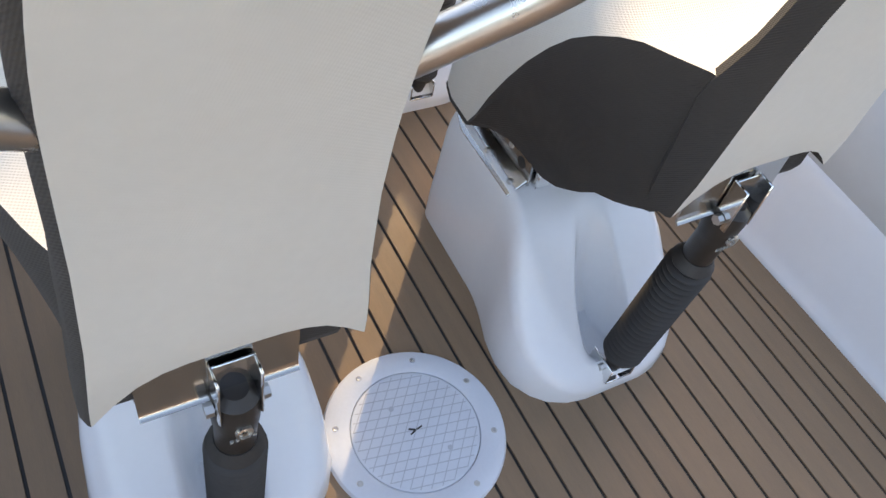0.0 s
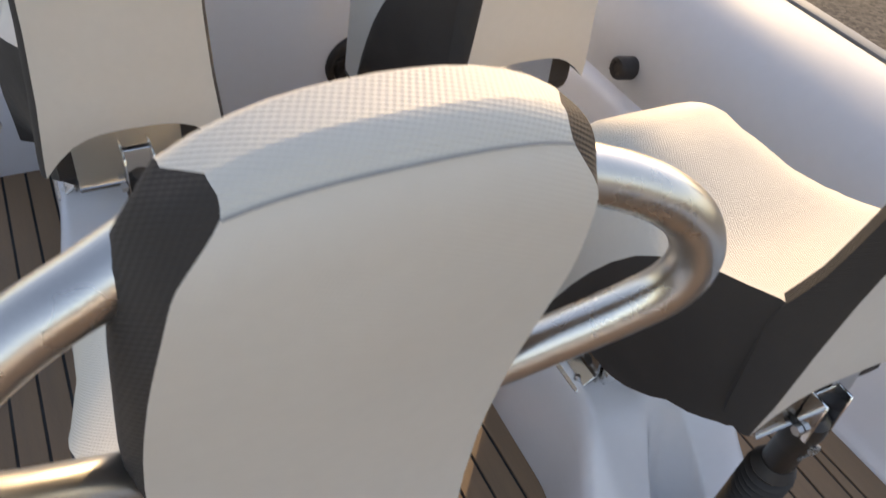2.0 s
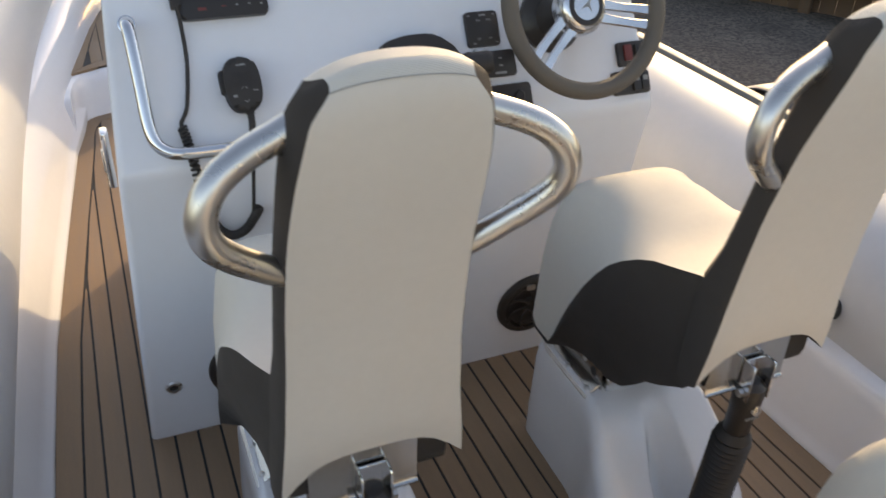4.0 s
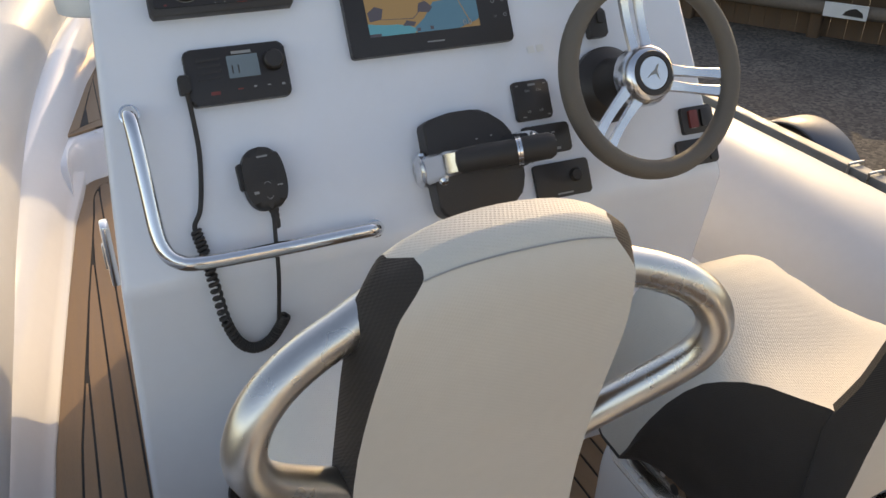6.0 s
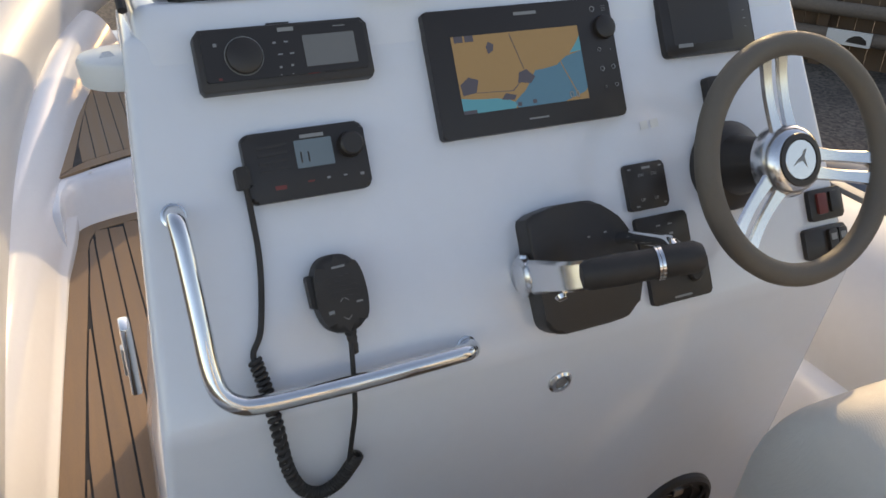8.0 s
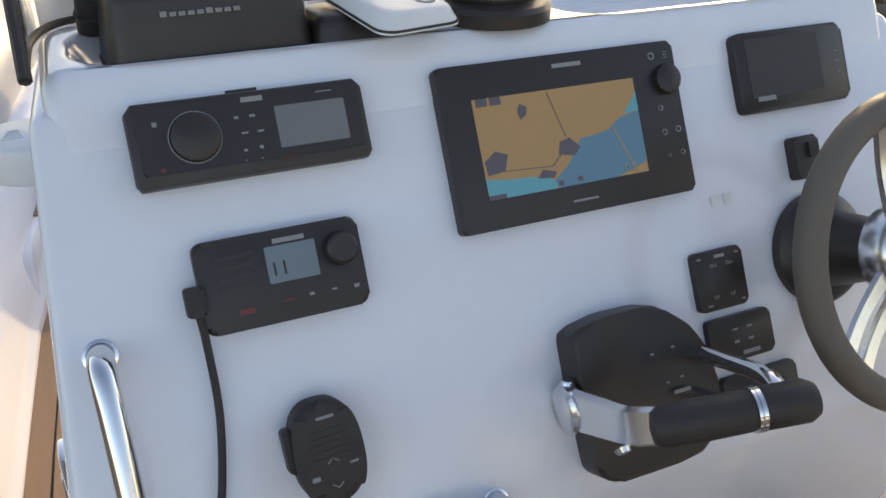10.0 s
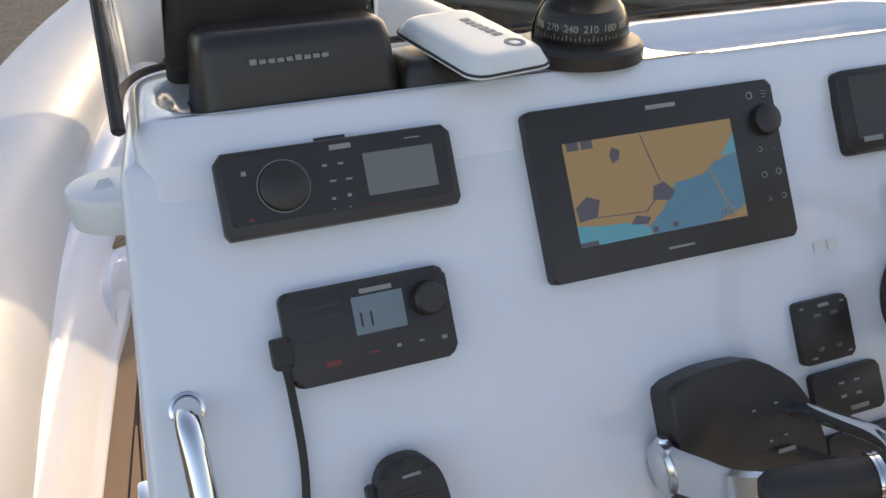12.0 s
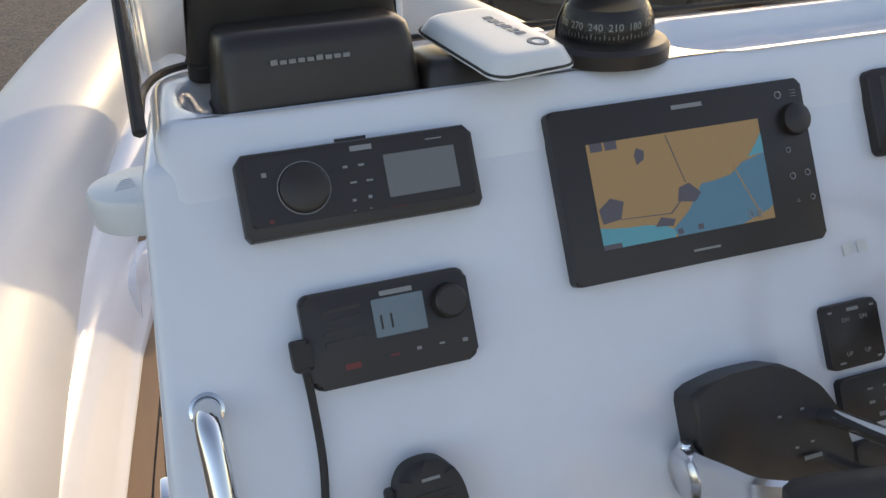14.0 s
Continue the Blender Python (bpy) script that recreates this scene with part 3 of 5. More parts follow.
def jockey_seat():
    s = thing("jockey_seat", (0, 0, 0), "cream jockey seat with charcoal sides on a white shock-mounted pedestal", "boat seat", "jockey seats in two rows")
    part("pedestal", pedestal_bm(), GELSHELL, s, "glossy white moulded pedestal with a scooped tail")
    rings, zs = back_rings()
    part("backrest", columns(rings, 3, 15, None, HEADZ, zs), VINYL, s, "smooth cream backrest shell")
    head = columns(rings, 3, 15, HEADZ, None, zs)
    last = [head.verts.new(p) for p in rings[-1]]
    for i in range(12):
        j = 31 - i
        head.faces.new((last[3 + i], last[4 + i], last[j - 1], last[j]))
    part("headroll", head, WEAVE, s, "ribbed cream cloth over the top of the back")
    part("front_panel", columns(rings, 19, 31, None, None, zs), WEAVE, s, "ribbed cream cloth front of the back")
    for col in (15, 31):
        flank = columns(rings, col, col + 4, None, None, zs)
        flank.faces.new([flank.verts.new(rings[-1][i % 32]) for i in range(col, col + 5)])
        part("back_side", flank, DARK, s, "charcoal cloth side of the back")
    part("back_lining", loft([[rings[0][i] for i in range(3, 16)], [rings[0][34 - i] for i in range(3, 16)]], False, None, False), DARK, s)
    cr = cushion_rings()
    saddle = loft([[r[i] for i in range(CTOP)] for r in cr], False, None, False)
    saddle.faces.new([saddle.verts.new(p) for p in cr[-1]])
    part("seat_cushion", saddle, WEAVE, s, "cream ribbed saddle cushion")
    n = len(cr[0])
    side = loft([[r[i % n] for i in range(CTOP - 1, n + 1)] for r in cr], False, None, False)
    side.faces.new([side.verts.new(p) for p in cr[0]])
    part("cushion_side", side, DARK, s, "charcoal cloth sides of the saddle")
    # seams round the head panel
    seam = [rings[min(range(len(zs)), key=lambda k: abs(zs[k] - HEADZ))][i] for i in range(3, 16)]
    part("piping", pipe([(x, y - 0.0008, z) for x, y, z in smooth_path(seam, 3)], 0.0006, 6), PIPING, s)
    # hinge brackets on the shoulders of the pedestal
    for sx in (-1, 1):
        tilt = pose(sx * 0.088, 0.016, 0.2575, 0, 38 * sx, 0)
        out = [(-0.004, 0), (0.034, 0), (0.034, 0.15), (0.025, 0.178), (0.008, 0.178), (0, 0.170)]
        fl = slab([(sx * a, 0.628 - Y0 + b) for a, b in out], 0.0, 0.004, 0.001, 1, tilt)
        h = part("hinge_plate", fl, PLATE, s, "polished steel hinge plate")
        up = bmesh.new()
        prof = [(0.641, 0.2535), (0.671, 0.2535), (0.816, 0.2535), (0.816, 0.282), (0.800, 0.296), (0.666, 0.314), (0.644, 0.295)]
        a = [up.verts.new((sx * 0.084, y - Y0, z)) for y, z in prof]
        b = [up.verts.new((sx * 0.088, y - Y0, z)) for y, z in prof]
        up.faces.new(a)
        up.faces.new(list(reversed(b)))
        for i in range(len(prof)):
            up.faces.new((a[i], a[(i + 1) % len(prof)], b[(i + 1) % len(prof)], b[i]))
        part("upstand", up, PLATE, h)
        part("pivot_bush", lathe([(0, 0.0), (0.010, 0.0), (0.010, -0.004), (0, -0.004)], 16, pose(sx * 0.0885, 0.668 - Y0, 0.279, 0, 90 * sx, 0)), RUBBER, h)
        for dy in (0.700, 0.790):
            part("screw", lathe([(0, 0.0035), (0.003, 0.003), (0.0055, 0.0015), (0.006, 0)], 12, pose(sx * 0.088, dy - Y0, 0.286, 0, 90 * sx, 0)), STEEL, h)
        for dy in (0.645, 0.715, 0.785):
            part("screw", lathe([(0, 0.0035), (0.003, 0.003), (0.0055, 0.0015), (0.006, 0)], 12, tilt @ pose(sx * 0.018, dy - Y0, 0.004)), STEEL, h)
    # stainless under-frame and rear cross plate
    fr = sheet([(0.3935, 0.585), (0.3925, 0.456), (0.3918, 0.450), (0.3895, 0.4465), (0.387, 0.4455)], -0.083, 0.063, 0.003)
    part("cross_plate", fr, PLATE, s, "polished stainless cross plate")
    part("shelf_plate", box(-0.080, 0.060, 0.4045 - Y0, 0.50 - Y0, 0.450, 0.4535, 0.001, 1), CHROME, s)
    part("cheek_plate", box(-0.083, -0.080, 0.4045 - Y0, 0.56 - Y0, 0.450, 0.525, 0.001, 1), CHROME, s)
    part("cheek_plate", box(0.060, 0.063, 0.4045 - Y0, 0.56 - Y0, 0.450, 0.525, 0.001, 1), CHROME, s)
    part("base_plate", box(-0.080, 0.080, 0.63 - Y0, 0.76 - Y0, 0.2535, 0.288, 0.002, 1), CHROME, s)
    cl = bmesh.new()
    for sx in (-1, 1):
        box(sx * 0.0195 - 0.0015, sx * 0.0195 + 0.0015, 0.366 - Y0, 0.391 - Y0, 0.430, 0.50, 0.0012, 1, cl)
    box(-0.021, 0.021, 0.386 - Y0, 0.389 - Y0, 0.45, 0.50, 0.001, 1, cl)
    c = part("clevis", cl, CHROME, s, "polished clevis bracket")
    part("pivot_bolt", lathe([(0, -0.030), (0.007, -0.030), (0.007, -0.022), (0.0035, -0.022), (0.0035, 0.022), (0.007, 0.022), (0.007, 0.030), (0, 0.030)], 6, pose(0, 0.379 - Y0, 0.444, 0, 90, 0)), STEEL, c)
    # damper: head, rod, ribbed boot
    d = (Vector((0, 0.414, 0.035)) - Vector((0, 0.384, 0.447)))
    m = look((0, 0.414 - Y0, 0.035), (0, 0.414 - Y0 + 0.030, 0.035 - 0.412))
    L = d.length
    body = lathe([(0, L + 0.012), (0.012, L + 0.012), (0.022, L + 0.004), (0.024, L - 0.012), (0.023, L - 0.045), (0.021, L - 0.05), (0.021, L - 0.13), (0, L - 0.13)], 28, m)
    dm = part("damper", body, BLACK, s, "black damper strut")
    ribs = [(0, L - 0.095), (0.022, L - 0.095), (0.030, L - 0.11)]
    z = L - 0.118
    while z > 0.05:
        ribs += [(0.0250, z), (0.0312, z - 0.0030), (0.0328, z - 0.0052), (0.0312, z - 0.0074), (0.0250, z - 0.0104)]
        z -= 0.0118
    ribs += [(0.026, 0.040), (0.018, 0.034), (0.012, 0.0), (0, 0.0)]
    part("boot", lathe(ribs, 28, m), RUBBER, dm, "black ribbed rubber boot")
    part("bolt_cap", lathe([(0.0085, 0.0), (0.0085, 0.004), (0.006, 0.005), (0.0058, 0.0028), (0.003, 0.0028), (0.003, 0.005), (0, 0.005)], 20, pose(0, 0.3635 - Y0, 0.413, 86, 0, 0)), STEEL, dm)
    for k in range(5):
        part("printed_mark", box(-0.013 + 0.0055 * k, -0.0095 + 0.0055 * k, 0.3645 - Y0, 0.3660 - Y0, 0.392, 0.3965), PRINT, dm, smooth=False)
    ft = box(-0.026, -0.023, 0.390 - Y0, 0.442 - Y0, 0.030, 0.066, 0.001, 1)
    box(0.023, 0.026, 0.390 - Y0, 0.442 - Y0, 0.030, 0.066, 0.001, 1, ft)
    box(-0.026, 0.026, 0.390 - Y0, 0.442 - Y0, 0.029, 0.033, 0.001, 1, ft)
    f = part("foot_bracket", ft, CHROME, s, "polished foot bracket")
    part("foot_bolt", lathe([(0, -0.031), (0.006, -0.031), (0.006, -0.025), (0.003, -0.025), (0.003, 0.025), (0.006, 0.025), (0.006, 0.031), (0, 0.031)], 6, pose(0, 0.412 - Y0, 0.050, 0, 90, 0)), STEEL, f)
    # grab rails through the back
    for sx in (-1, 1):
        pts = [(0.080, 0.338, 1.000), (0.105, 0.334, 0.990), (0.135, 0.329, 0.979), (0.160, 0.323, 0.966), (0.178, 0.318, 0.948), (0.186, 0.316, 0.924), (0.180, 0.320, 0.900), (0.162, 0.330, 0.878), (0.135, 0.342, 0.855), (0.105, 0.354, 0.832), (0.085, 0.362, 0.818)]
        part("grab_rail", pipe(smooth_path([((x * 1.04 if sx > 0 else -x * 0.93), y - Y0, z) for x, y, z in pts], 6), 0.0148, 18), STEEL, s, "brushed stainless grab rail loop")
    return s


seat = jockey_seat()
seat.matrix_world = Matrix.Translation((-0.308, 0.600, 0.0))
for x, y in ((0.314, 0.619), (-0.310, 1.314), (0.304, 1.312)):
    copy_thing(seat, Matrix.Translation((x, y, 0.0)))

# ---- round inspection hatch in the deck ----
hatch = thing("deck_hatch", pose(-0.018, 0.463, 0.0, 0, 0, 22), "round white plastic inspection hatch with diamond tread", "deck hatch")
part("ring", lathe([(0.0985, 0.003), (0.0985, 0.0075), (0.101, 0.009), (0.128, 0.009), (0.136, 0.006), (0.139, 0.0), (0.139, -0.01), (0.0985, -0.01)], 64), HATCH, hatch)
lid = part("lid", lathe([(0, 0.008), (0.0965, 0.008), (0.0978, 0.006), (0.0978, -0.006), (0, -0.006)], 64), HATCH, hatch)
for ang in (30, -30):
    for k in range(-6, 7):
        off = k * 0.0145
        half = math.sqrt(max(0, 0.0935 ** 2 - off ** 2))
        if half > 0.01:
            part("tread_line", slab([(-half, -0.0007), (half, -0.0007), (half, 0.0007), (-half, 0.0007)], 0.0072, 0.0083, 0, 1, pose(0, 0, 0, 0, 0, ang - 22 + 20) @ pose(0, off, 0)), GROOVE, lid, smooth=False)
for k in range(8):
    a = radians(45 * k + 0)
    part("screw", lathe([(0, 0.0098), (0.0015, 0.0094), (0.0036, 0.0102), (0.0047, 0.0092), (0.0048, 0.008)], 14, pose(0.119 * math.cos(a), 0.119 * math.sin(a), 0)), STEEL, hatch)
for x, y in ((-0.02, 0.045), (0.035, -0.045)):
    part("key_hole", lathe([(0, 0.0086), (0.0042, 0.0086), (0.0042, 0.004), (0, 0.004)], 14, pose(0, 0, 0, 0, 0, -22) @ pose(x, y, 0)), GROOVE, lid)
for ang in (10, 150, 200):
    part("moulded_mark", slab(rounded(0.011, 0.0022, 0.001), 0.008, 0.0092, 0, 1, pose(0, 0, 0, 0, 0, -20 + ang) @ pose(0.006, 0, 0)), BLACK, lid)

# ---- helm console ----
KY, KZ, TY, TZ = 1.718, 0.647, 1.950, 1.066
console = thing("helm_console", (0, 0, 0), "glossy white moulded helm console with a sloping dash", "boat console", kind="structure")
cb = bmesh.new()
sections = [(1.791, 0.0, -0.581, 0.470), (KY, KZ, -0.547, 0.518), (1.939, 1.046, -0.505, 0.484), (2.12, 1.046, -0.497, 0.477), (2.30, 0.90, -0.470, 0.46), (2.58, 0.62, -0.455, 0.45), (2.58, 0.0, -0.545, 0.46)]
lv = [cb.verts.new((a, y, z)) for y, z, a, b in sections]
rv = [cb.verts.new((b, y, z)) for y, z, a, b in sections]
cb.faces.new(lv)
cb.faces.new(list(reversed(rv)))
k = len(sections)
for i in range(k):
    cb.faces.new((lv[i], rv[i], rv[(i + 1) % k], lv[(i + 1) % k]))
bmesh.ops.bevel(cb, geom=[e for e in cb.edges if not all(v.co.z < 0.01 for v in e.verts)], offset=0.014, segments=4, affect="EDGES", profile=0.5)
part("console_shell", cb, GEL, console)
dn = Vector((0, -(TZ - KZ), TY - KY)).normalized()
dash_up = Vector((0, TY - KY, TZ - KZ)).normalized()


def on_dash(x, z, lift=0.0, spin=0.0):
    """The pose of a thing on the sloping dash: its z stands off the panel, its y runs up it."""
    y = KY + (z - KZ) * (TY - KY) / (TZ - KZ)
    p = Vector((x, y, z)) + dn * lift
    m = Matrix((( 1, 0, 0), (0, dash_up.y, dash_up.z), (0, dn.y, dn.z))).transposed().to_4x4()
    m.translation = p
    return m @ pose(0, 0, 0, 0, 0, spin)


UPZ = dash_up.z


def plate_on(x0, x1, z0, z1):
    """Centre, width and height along the panel of a device given by its edges."""
    return (x0 + x1) / 2, (z0 + z1) / 2, x1 - x0, (z1 - z0) / UPZ


def bars(parent, mat, rows, z, name="printed_mark"):
    """Small printed bars: x, y, w, h in the device's own plane."""
    if name == "key_icon":
        rows = [(x, y, w * 0.8, h * 0.55) for x, y, w, h in rows]
    for x, y, w, h in rows:
        part(name, slab([(x - w / 2, y - h / 2), (x + w / 2, y - h / 2), (x + w / 2, y + h / 2), (x - w / 2, y + h / 2)], z, z + 0.0004), mat, parent, smooth=False)


# chart plotter
cx, cz, w, h = plate_on(-0.147, 0.134, 0.900, 1.044)
mfd = thing("chart_plotter", on_dash(cx, cz), "black chart plotter showing a tan and blue sea chart", "chart plotter")
part("bezel", slab(rounded(w, h, 0.006), 0.0, 0.014, 0.003, 3), GLOSSBLACK, mfd)
sx0, sx1, sy0, sy1 = -0.113 - cx, 0.077 - cx, (0.926 - cz) / UPZ, (1.0135 - cz) / UPZ
scr = part("screen", slab([(sx0, sy0), (sx1, sy0), (sx1, sy1), (sx0, sy1)], 0.0138, 0.0142), LAND, mfd, "lit tan and blue chart", smooth=False)


def on_screen(name, pts, mat, z):
    part(name, slab([(sx0 + (sx1 - sx0) * u, sy0 + (sy1 - sy0) * v) for u, v in pts], 0.0141, z), mat, scr, smooth=False)


on_screen("chart_sea", [(0.42, 0.0), (0.80, 0.0), (0.98, 0.10), (1, 0.14), (1, 0.66), (0.86, 0.60), (0.78, 0.50), (0.68, 0.47), (0.60, 0.46), (0.56, 0.36), (0.50, 0.22), (0.40, 0.08)], SEA, 0.01445)
on_screen("chart_shoal", [(0.0, 0.0), (0.40, 0.0), (0.42, 0.06), (0.36, 0.12), (0.26, 0.16), (0.15, 0.17), (0.06, 0.19), (0.0, 0.21)], SHOAL, 0.01442)
on_screen("chart_shoal", [(1.0, 0.66), (1.0, 0.86), (0.96, 0.76), (0.90, 0.64)], SHOAL, 0.01448)
for pts in ([(0.45, 0.33), (0.55, 0.30), (0.59, 0.38), (0.53, 0.49), (0.47, 0.46)], [(0.02, 0.24), (0.12, 0.26), (0.15, 0.42), (0.08, 0.47), (0.01, 0.38)], [(0.26, 0.74), (0.30, 0.78), (0.31, 0.86), (0.27, 0.90), (0.25, 0.83)], [(0.30, 0.13), (0.40, 0.11), (0.42, 0.17), (0.34, 0.21)]):
    on_screen("chart_town", pts, TOWN, 0.01455)
on_screen("chart_road", [(0.44, 0.98), (0.445, 0.98), (0.515, 0.50), (0.51, 0.50)], TOWN, 0.0145)
on_screen("chart_road", [(0.12, 0.255), (0.12, 0.262), (0.40, 0.235), (0.48, 0.36), (0.482, 0.35), (0.405, 0.225)], TOWN, 0.0145)
on_screen("course_line", [(0.80, 0.58), (0.807, 0.58), (0.93, 0.02), (0.922, 0.02)], LAND, 0.0146)
on_screen("chart_tab", [(0.02, 0.92), (0.085, 0.92), (0.085, 1.0), (0.02, 1.0)], TOWN, 0.0146)
on_screen("chart_tab", [(0.10, 0.92), (0.165, 0.92), (0.165, 1.0), (0.10, 1.0)], TOWN, 0.0146)
on_screen("chart_tab", [(0.0, 0.0), (0.10, 0.0), (0.10, 0.045), (0.0, 0.045)], TOWN, 0.0147)
on_screen("chart_pin", [(0.42, 0.02), (0.45, 0.02), (0.45, 0.07), (0.42, 0.07)], TOWN, 0.0147)
on_screen("chart_pin", [(0.54, 0.03), (0.57, 0.03), (0.57, 0.08), (0.54, 0.08)], TOWN, 0.0147)
writing("0.0", 0.013, pose(sx0 + (sx1 - sx0) * 0.885, sy0 + (sy1 - sy0) * 0.075, 0.0149), PRINT, scr)
part("knob", lathe([(0, 0.0195), (0.0135, 0.0195), (0.0155, 0.0185), (0.0165, 0.014), (0.0165, 0.0)], 36, pose(0.119 - cx, (1.008 - cz) / UPZ, 0.002)), GLOSSBLACK, mfd)
bars(mfd, PRINT, [(0.0 - cx, (1.0335 - cz) / UPZ, 0.034, 0.0042), (0.0 - cx - 0.005, (0.9115 - cz) / UPZ, 0.030, 0.0022)], 0.0141, "maker_mark")
for px, pz, sz in ((0.105, 1.031, 0.008), (0.106, 0.982, 0.006), (0.124, 0.981, 0.002), (0.106, 0.959, 0.007), (0.124, 0.960, 0.007), (0.107, 0.937, 0.004), (0.125, 0.938, 0.006)):
    part("key_icon", lathe([(sz * 0.36, 0.0141), (sz * 0.5, 0.0146), (sz * 0.5, 0.0141)], 12, pose(px - cx, (pz - cz) / UPZ, 0)), PRINT, mfd, smooth=False)
for q in range(3):
    bars(mfd, PRINT, [(0.123 - cx, (1.031 - cz) / UPZ - 0.003 + 0.003 * q, 0.008, 0.0009)], 0.0141, "key_icon")

# marine stereo
cx, cz, w, h = plate_on(-0.432, -0.223, 0.980, 1.044)
st = thing("marine_stereo", on_dash(cx, cz), "black marine stereo with a round knob and grey display", "stereo")
part("body", slab([(-w / 2, -h / 2 + 0.006), (-w / 2 + 0.004, -h / 2), (w / 2 - 0.004, -h / 2), (w / 2, -h / 2 + 0.006), (w / 2, h / 2 - 0.008), (w / 2 - 0.007, h / 2), (-w / 2 + 0.007, h / 2), (-w / 2, h / 2 - 0.008)], 0.0, 0.022, 0.004, 2), BLACK, st)
part("face", slab(rounded(w - 0.014, h - 0.016, 0.004), 0.0215, 0.0235, 0.001, 1, pose(0, 0.003, 0)), GLOSSBLACK, st)
part("volume_knob", lathe([(0, 0.030), (0.018, 0.030), (0.0205, 0.0285), (0.0215, 0.022)], 40, pose(-0.378 - cx, 0.002, 0)), BLACK, st)
part("knob_ring", lathe([(0.0215, 0.0235), (0.0217, 0.0252), (0.0224, 0.0252), (0.0226, 0.0235)], 40, pose(-0.378 - cx, 0.002, 0)), PRINT, st)
part("display", slab(rounded(0.064, 0.037, 0.001), 0.0233, 0.0240, 0, 1, pose(-0.275 - cx, 0.001, 0)), DIMLCD, st, "dim grey display", smooth=False)
bars(st, PRINT, [(-0.325 - cx, 0.0285, 0.019, 0.0045)], 0.0236, "maker_mark")
bars(st, PRINT, [(-0.409 - cx, 0.017, 0.005, 0.007), (-0.327 - cx, 0.014, 0.006, 0.0035), (-0.341 - cx, 0.014, 0.005, 0.004), (-0.336 - cx, 0.000, 0.007, 0.003), (-0.322 - cx, 0.000, 0.007, 0.003), (-0.338 - cx, -0.015, 0.004, 0.004), (-0.324 - cx, -0.014, 0.004, 0.005), (-0.339 - cx, -0.024, 0.002, 0.002), (-0.325 - cx, -0.024, 0.002, 0.002), (-0.26 - cx, 0.0275, 0.018, 0.0018)], 0.0236, "key_icon")
bars(st, REDPRINT, [(-0.409 - cx, -0.022, 0.005, 0.005), (-0.30 - cx, -0.026, 0.018, 0.0014)], 0.0236, "key_icon")
bars(st, BLACK, [(-0.330 - cx, h / 2 + 0.002, 0.028, 0.004)], 0.010, "release_tab")

# radio
cx, cz, w, h = plate_on(-0.400, -0.251, 0.864, 0.936)
vhf = thing("marine_radio", on_dash(cx, cz), "black marine radio with a small lit display", "radio")
part("body", slab(rounded(w, h, 0.009), 0.0, 0.016, 0.005, 3), GLOSSBLACK, vhf)
vd = part("display", slab(rounded(0.046, 0.033, 0.001), 0.0158, 0.0165, 0, 1, pose(-0.316 - cx, (0.909 - cz) / UPZ, 0)), LCD, vhf, "grey-blue lit display", smooth=False)
writing("11", 0.018, pose(-0.328 - cx, (0.905 - cz) / UPZ, 0.0168), BLACK, vd)
part("tuning_knob", lathe([(0, 0.030), (0.012, 0.030), (0.0145, 0.028), (0.016, 0.016)], 30, pose(-0.271 - cx, (0.912 - cz) / UPZ, 0)), BLACK, vhf)
bars(vhf, PRINT, [(-0.316 - cx, (0.927 - cz) / UPZ, 0.029, 0.0042)], 0.0161, "maker_mark")
bars(vhf, PRINT, [(-0.304 - cx, (0.881 - cz) / UPZ, 0.005, 0.005), (-0.283 - cx, (0.881 - cz) / UPZ, 0.006, 0.003), (-0.262 - cx, (0.880 - cz) / UPZ, 0.006, 0.006)], 0.0161, "key_icon")
bars(vhf, REDPRINT, [(-0.326 - cx, (0.880 - cz) / UPZ, 0.010, 0.0035), (-0.363 - cx, (0.878 - cz) / UPZ, 0.017, 0.009)], 0.0161, "key_icon")
for q in range(4):
    part("speaker_slot", slab(rounded(0.036, 0.0035, 0.0015), 0.0158, 0.0168, 0.0004, 1, pose(-0.366 - cx, 0.024 - 0.009 * q, 0, 0, 0, 3)), BLACK, vhf)
part("cord_socket", slab(rounded(0.016, 0.026, 0.003), 0.004, 0.026, 0.004, 2, pose(-0.405 - cx, (0.893 - cz) / UPZ, 0)), RUBBER, vhf)

# engine gauge
cx, cz, w, h = plate_on(0.219, 0.383, 0.962, 1.042)
g = thing("engine_gauge", on_dash(cx, cz), "black square engine gauge, its display off", "gauge")
part("bezel", slab(rounded(w, h, 0.009), 0.0, 0.012, 0.004, 2), GLOSSBLACK, g)
part("screen", slab(rounded(w * 0.66, h * 0.74, 0.002), 0.0118, 0.0124, 0, 1, pose(-0.012, 0.004, 0)), BLACK, g)
bars(g, PRINT, [(-0.046, -0.031, 0.026, 0.0055)], 0.0121, "maker_mark")
bars(g, PRINT, [(0.068, 0.012, 0.004, 0.0016), (0.068, 0.0, 0.006, 0.0016), (0.068, -0.012, 0.004, 0.0016)], 0.0121, "key_icon")


def switch_panel(x0, x1, z0, z1, label, marks, texts=(), group="dash switch panels"):
    cx, cz, w, h = plate_on(x0, x1, z0, z1)
    s = thing("switch_panel", on_dash(cx, cz), label, "switch panel", group)
    part("plate", slab(rounded(w, h, 0.006), 0.0, 0.009, 0.0025, 2), BLACK, s)
    bars(s, PRINT, marks, 0.0091)
    for t, x, y in texts:
        writing(t, 0.0062, pose(x, y, 0.0093), PRINT, s)
    return s


